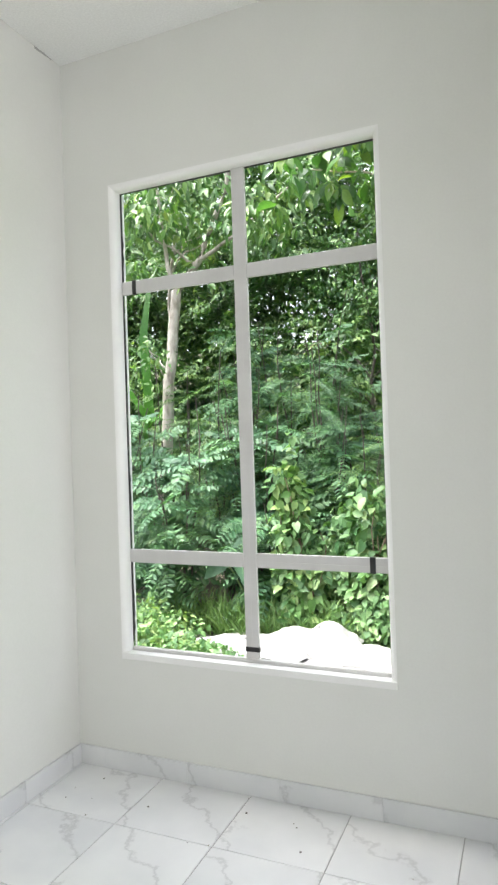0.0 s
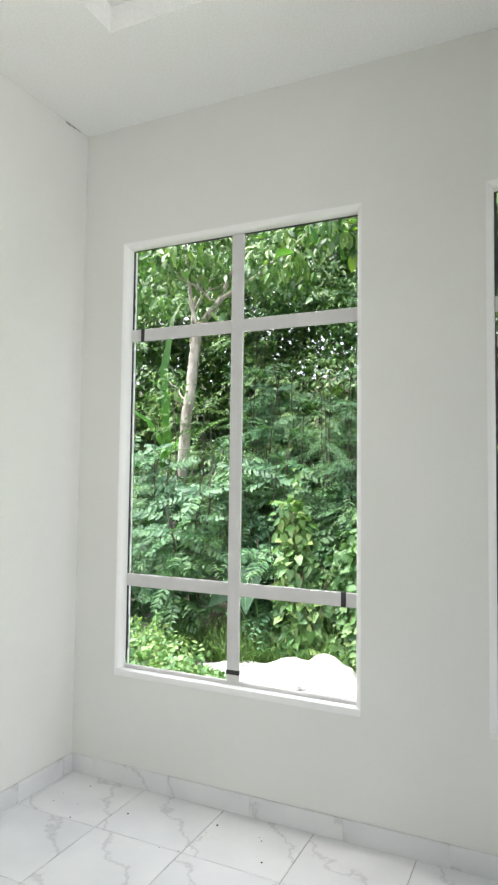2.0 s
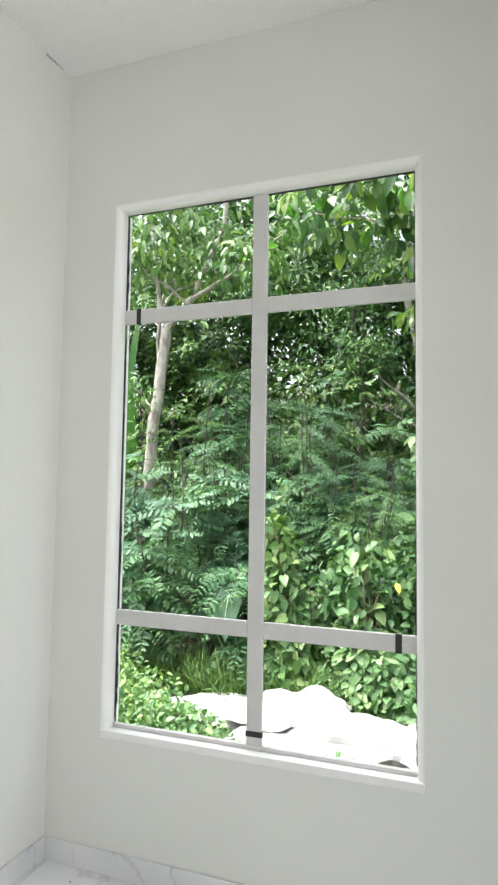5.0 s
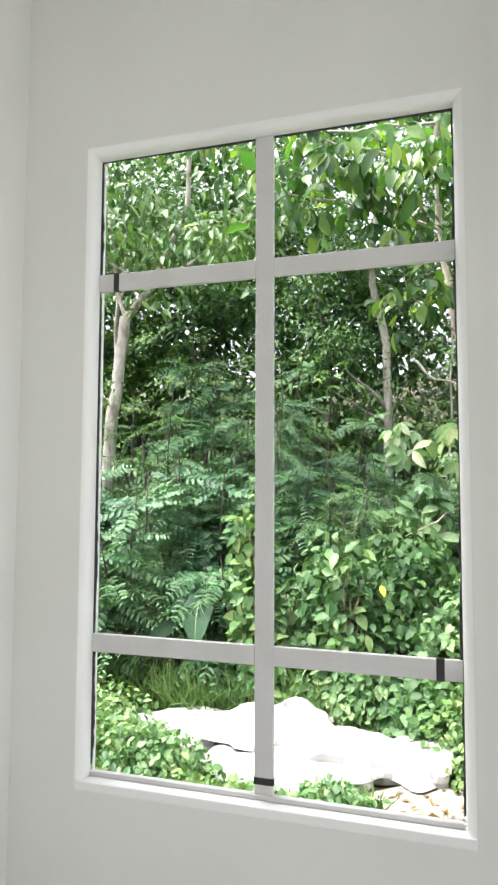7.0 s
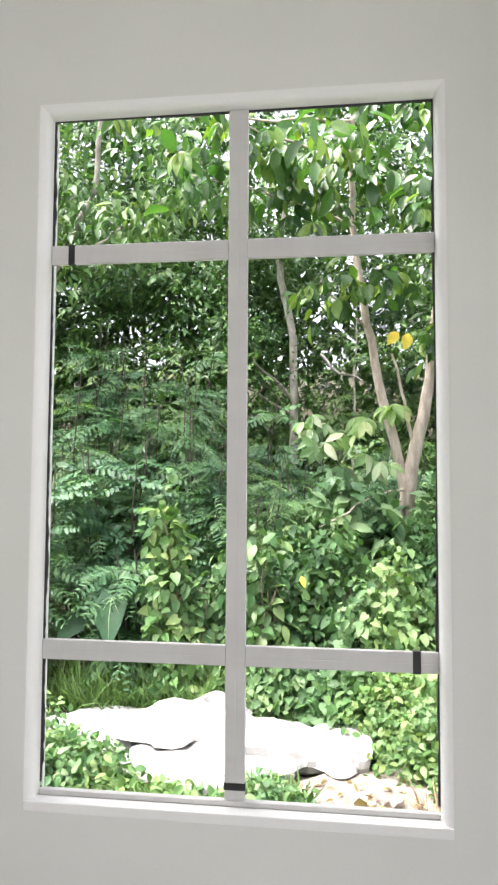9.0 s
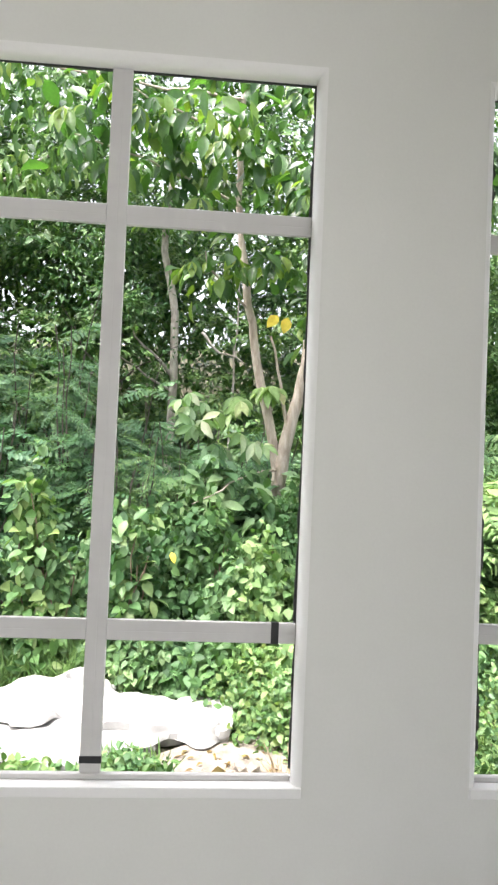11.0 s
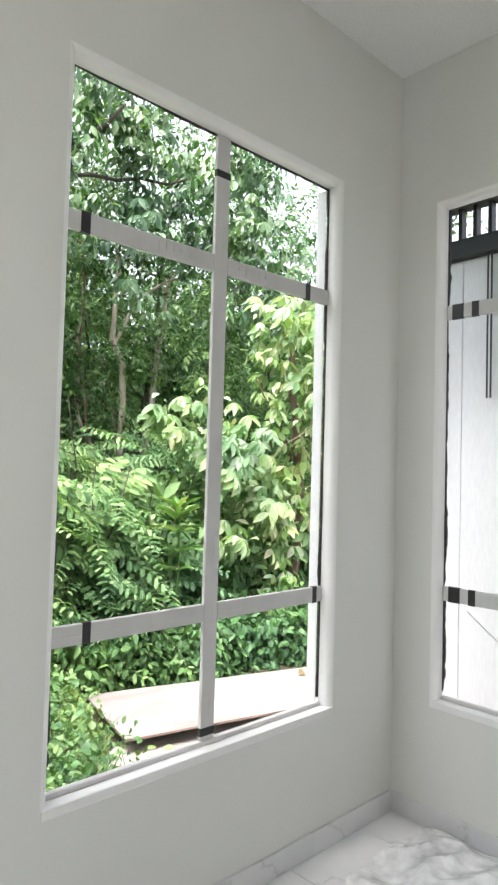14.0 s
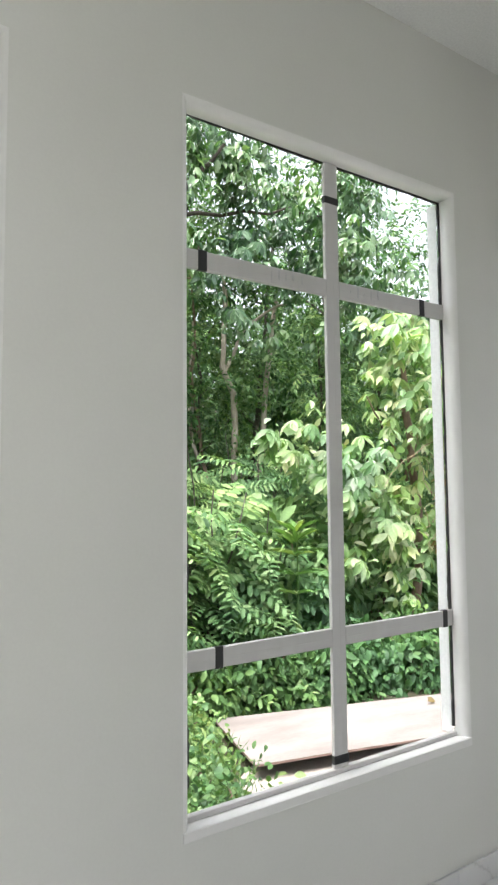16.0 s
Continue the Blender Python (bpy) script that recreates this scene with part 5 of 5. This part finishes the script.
soft_part("dead_leaves", clump(g, [(6.6 + g.normal(0, 0.2), 3.15, z) for z in np.linspace(0.6, 2.4, 14)], 0.2, 12, (0.07, 0.13), 0.5, OVATE, droop=1.0), LEAF_RUST, yt, "hanging brown dead leaves")
soft_part("dead_vine", join(*sets), DRY, yt, "tangled dry brown vines")

# overhanging canopy tree beyond the second window
g = np.random.default_rng(63)
T = [(wander((3.4, 6.0, GROUND), (3.6, 5.8, 3.8), 10, 0.03, g), 0.10, 0.07), (wander((3.6, 5.8, 3.8), (4.6, 4.6, 5.4), 9, 0.04, g), 0.06, 0.02), (wander((3.6, 5.8, 3.8), (3.1, 5.0, 5.6), 9, 0.04, g), 0.05, 0.015), (wander((4.1, 5.2, 4.6), (6.2, 4.6, 4.9), 9, 0.04, g), 0.03, 0.01)]
CEN = [line[t] + g.normal(0, 0.25, 3) for line, *_ in T[1:] for t in range(3, 9)] + [np.array((g.uniform(2.8, 7.8), g.uniform(4.0, 5.4), g.uniform(3.3, 6.2))) for _ in range(165)]
CEN = [c for c in CEN if noise.noise((c[0] * 1.1, c[1] * 0.5, c[2] * 1.3 + 3.0)) > -0.24]  # loose crown with holes
tree("canopy_tree", "tall tree with drooping pale-backed leaves", T, BARK_DARK, [clump(g, CEN, 0.30, 14, (0.10, 0.17), 0.50, ELLIPSE, droop=0.7), whorls(g, CEN, 5, 6, (0.13, 0.19), 0.44, 0.32, 0.8)], LEAF_CANOPY)

# banana plant
g = np.random.default_rng(71)
bp = thing("banana_plant", "banana plant with one upright unrolled leaf", "plant")
soft_part("stem", tube(wander((-3.1, 5.0, GROUND), (-2.95, 5.0, 1.9), 8, 0.01, g), np.linspace(0.09, 0.05, 8), 9), LEAF_BANANA, bp, "pale green stem", True)
V, F = leaves(np.array([(-2.93, 5.0, 1.8)]), np.array([(0.03, 0, 1.0)]), np.array([(0.15, -1.0, 0)]), 2.1, 0.14, BLADE)
soft_part("leaf", (V, F), LEAF_BANANA, bp, "upright bright green leaf", True)
V, F = leaves(np.array([(-2.93, 5.0, 1.7), (-2.93, 5.0, 1.75)]), np.array([(1.0, -0.2, 0.6), (-0.8, -0.2, 0.9)]), np.array([(-0.4, -0.3, 1.0), (0.5, -0.3, 1.0)]), 0.95, 0.13, BLADE)
soft_part("leaf", (V, F), LEAF_BANANA, bp, "arching green leaf", True)

# spiky rosette plant
g = np.random.default_rng(72)
rp = thing("rosette_plant", "upright plant with whorls of long leaves", "plant")
soft_part("stem", tube(wander((4.45, 3.2, GROUND), (4.5, 3.2, 1.0), 7, 0.01, g), np.linspace(0.014, 0.007, 7), 6), LEAF_MID, rp)
P, D = [], []
for z in (0.45, 0.62, 0.8, 0.92, 1.0):
    for k in range(9):
        a = k * 2.4 + z * 5
        P.append((4.48, 3.2, z)), D.append((math.cos(a), math.sin(a), 0.35 + 0.4 * (z > 0.9)))
soft_part("foliage", leaves(np.array(P), np.array(D), np.tile([0, 0, 1.0], (len(P), 1)), np.random.default_rng(1).uniform(0.2, 0.3, len(P)), 0.06, OVATE), LEAF_WEED, rp)

# taro-like leaves by the sheets
tp = thing("taro_plant", "taro plant with large pale-veined leaves", "plant")
P = np.array([(-0.86, 3.30, 0.50), (-0.48, 3.40, 0.20), (-1.15, 3.42, 0.28)])
soft_part("stem", join(*[tube(wander((-0.8, 3.5, GROUND), p, 6, 0.01, g), np.full(6, 0.008), 5) for p in P]), LEAF_WEED, tp)
soft_part("leaf", leaves(P, np.array([(0.1, -0.5, -0.8), (0.5, -0.4, -0.6), (-0.5, -0.4, -0.5)]), np.array([(0.1, -1.0, 0.25)] * 3), np.array([0.44, 0.26, 0.28]), np.array([0.27, 0.17, 0.18]), HEART), LEAF_TARO, tp, smooth=True)
ways = np.array([(0.1, -0.5, -0.8), (-0.75, -0.4, -0.45), (0.9, -0.4, -0.4), (-0.35, -0.45, -0.75), (0.5, -0.45, -0.7)])
soft_part("leaf_vein", leaves(np.tile(P[0] + [0.003, -0.012, -0.02], (5, 1)), ways, np.tile([0.1, -1.0, 0.25], (5, 1)), np.array([0.38, 0.12, 0.12, 0.2, 0.2]), 0.007, BLADE), VEIN, tp, "pale green leaf veins")

# small coloured leaves
for nm, label, pts, size, mat in (("yellow_leaf", "small yellow leaf among the vines", [((0.66, 2.95, 0.72), (0.3, -0.4, -0.7))], 0.09, LEAF_GOLD), ("yellow_leaf", "fallen yellow leaf on the grass", [((0.86, 1.72, GROUND + 0.14), (0.5, -0.3, -0.3))], 0.1, LEAF_GOLD), ("dead_leaf", "curled brown dead leaf on the rubble", [((0.98, 1.8, GROUND + 0.12), (0.3, 0.2, -0.2))], 0.16, LEAF_RUST), ("dead_leaf", "brown dead leaf on the white board", [((5.0, 2.15, GROUND + 0.10), (1, 0.2, 0))], 0.12, LEAF_RUST)):
    ob = new(nm, single_leaf(OVATE, size, 0.6, mat, nm))
    ob.matrix_world = leaf_pose(pts[0][0], pts[0][1], (0, -0.7, 1))
    tagged(ob, label, "leaf")

# the wood behind
def dip(x):
    """How far the treetops sink where the wood opens to the sky."""
    return 1.2 * math.exp(-((x - 0.5) / 0.35) ** 2) + 0.9 * math.exp(-((x - 9.2) / 0.7) ** 2)


g = np.random.default_rng(81)
CEN, RAD = [], []
for k in range(1350):
    x = g.uniform(-10, 17)
    y = g.uniform(6.2, 11.5)
    top = 4.2 + 0.28 * (y - 6) + 1.2 * noise.noise((x * 0.45, y * 0.3, 0)) + (1.2 if x < 0 else 0) - dip(x)
    z = g.uniform(-0.2, max(1.0, top))
    if noise.noise((x * 0.8, y * 0.6, z * 0.9)) < (-0.12 if x > 0 else -0.24) or (y < 7.4 and abs(x - 0.6) < 0.7 and z > 2.1):
        continue
    CEN.append((x, y, z))
    RAD.append(g.uniform(0.45, 0.85))
# past x 2.6 the canopy shades the boughs; a lighter leaf colour offsets it
for label, mat, pick in (("layered green forest boughs behind the plot", LEAF_MID, lambda x: x < 2.6), ("fresh green forest boughs behind the concrete apron", LEAF_FRESH, lambda x: x >= 2.6)):
    at = [k for k, c in enumerate(CEN) if pick(c[0])]
    near_wood = boughs(g, [CEN[k] for k in at], np.array([RAD[k] for k in at]), 26, 7, (0.07, 0.135), 0.46, LANCE)
    tagged(soft_part("forest_foliage", near_wood, mat), label, "forest", kind="stuff")
CEN, RAD = [], []
for k in range(560):
    x = g.uniform(-13, 22)
    CEN.append((x, g.uniform(11, 14), g.uniform(-0.3, (7.2 if x < 5 else 5.6) + 1.6 * noise.noise((x * 0.4, 3.1, 0)) - 0.8 * dip(x))))
    RAD.append(g.uniform(0.8, 1.4))
far_wood = clump(g, CEN, np.array(RAD), 110, (0.2, 0.36), 0.5, LANCE, droop=0.4)
tagged(soft_part("forest_backdrop", far_wood, LEAF_DARK), "deep shaded forest beyond the near trees", "forest", kind="stuff")
CEN = [(g.uniform(-11, 18), g.uniform(7.5, 12), g.uniform(4.2, 9.5)) for _ in range(680)]
CEN = [c for k, c in enumerate(CEN) if (c[0] < 3 or k % 5 < 3) and dip(c[0]) < 0.8 and (c[0] < 3 or noise.noise((c[0] * 0.6, c[1] * 0.4, c[2] * 0.7)) > -0.2)]
high = boughs(g, CEN, 0.75, 22, 7, (0.12, 0.22), 0.44, LANCE)
tagged(soft_part("forest_canopy", high, LEAF_DARK), "loose high forest canopy with sky gaps", "forest", kind="stuff")

# ---------------------------------------------------------------- plastic sheet on the floor
def plastic_sheet():
    verts, tris = [], []
    n, m = 40, 40
    for i in range(n + 1):
        for j in range(m + 1):
            u, v = i / n - 0.5, j / m - 0.5
            x, y = 2.93 + 0.62 * u - 0.1 * v, -0.56 + 0.74 * v
            r = math.hypot(u, v) * 2
            ridge = 1 - abs(noise.noise((x * 4.5, y * 5.5, 3))) * 2
            fine = 1 - abs(noise.noise((x * 19, y * 17, 5))) * 2
            z = 0.008 + max(0, (0.060 * (1 - r) + 0.034 * ridge + 0.005 * fine))
            verts.append((min(x + 0.03 * noise.noise((y * 9, 1, 2)), X1 - 0.03), y + 0.03 * noise.noise((x * 9, 5, 2)), z))
    for i in range(n):
        for j in range(m):
            a = i * (m + 1) + j
            tris += [(a, a + m + 1, a + m + 2), (a, a + m + 2, a + 1)]
    return tagged(soft_part("plastic_sheet", (np.array(verts), np.array(tris)), PLASTIC, smooth=True), "crumpled milky plastic sheet on the tiles", "plastic sheet")


plastic_sheet()

# crumbs of mortar and dirt on the floor
rng = random.Random(21)
for k in range(22):
    bm = bmesh.new()
    bmesh.ops.create_icosphere(bm, subdivisions=1, radius=rng.uniform(0.0022, 0.005))
    for v in bm.verts:
        v.co *= 1 + 0.5 * noise.noise(v.co * 300 + Vector((k, 0, 0)))
        v.co.z *= 0.5
    ob = part("crumb", bm, BARK_DARK if k % 3 else CONCRETE)
    ob.location = (rng.uniform(-0.2, 1.9), -0.02 - abs(rng.gauss(0, 0.35)), 0.0015)
    tagged(ob, "tiny crumb of dirt on the floor tiles", "crumb", "crumbs on the floor")
# hairline gap between ceiling and wall
bm = bmesh.new()
for k in range(3):
    y = -0.06 - k * 0.035
    box(bm, X0 + 0.0002, X0 + 0.0012 + 0.001 * (k % 2), y - 0.036, y, H - 0.005 - 0.003 * ((k * 7) % 3), H - 0.0005)
tagged(part("ceiling_gap", bm, GROUT), "short dark gap at the ceiling's edge", "gap", kind="structure")

# ---------------------------------------------------------------- tiles and skirting, last
xs = strip_marks(X0, X1, 0.180, TILE)
ys = strip_marks(Y0, -0.001, -0.351, TILE)
tile_meshes = {}
for xa, xb in zip(xs, xs[1:]):
    for ya, yb in zip(ys, ys[1:]):
        w, d = round(xb - xa - JOINT, 4), round(yb - ya - JOINT, 4)
        if (w, d) not in tile_meshes:
            bm = bmesh.new()
            box(bm, -w / 2, w / 2, -d / 2, d / 2, -0.008, 0.0, 0.0012, 1)
            tile_meshes[w, d] = mesh_of("tile", bm, MARBLE)
        ob = new("tile", tile_meshes[w, d])
        ob.location = ((xa + xb) / 2, (ya + yb) / 2, 0.0)
        ob.parent = floor_ob

SKIRT = 0.085


def skirting(name, marks, place):
    root = thing(name, "white marble-look skirting tiles along the wall", "skirting", kind="structure")
    for a, b in zip(marks, marks[1:]):
        if b - a < 0.02:
            continue
        p, q = place(a + 0.0004, 0.0005), place(b - 0.0004, 0.009)
        bm = bmesh.new()
        box(bm, min(p[0], q[0]), max(p[0], q[0]), min(p[1], q[1]), max(p[1], q[1]), 0.0008, SKIRT, 0.0006, 1)
        part("skirting_tile", bm, SKIRT_MARBLE, root)
    return root


skirting("baseboard_north", strip_marks(X0 + 0.01, X1 - 0.01, 0.30, TILE), lambda u, d: (u, -d))
skirting("baseboard_west", strip_marks(Y0 + 0.01, -0.0005, -0.351, TILE), lambda u, d: (X0 + d, u))
skirting("baseboard_east", strip_marks(Y0 + 0.01, -0.0005, -0.351, TILE), lambda u, d: (X1 - d, u))
skirting("baseboard_south", strip_marks(X0 + 0.01, X1 - 0.01, 0.30, TILE), lambda u, d: (u, Y0 + d))
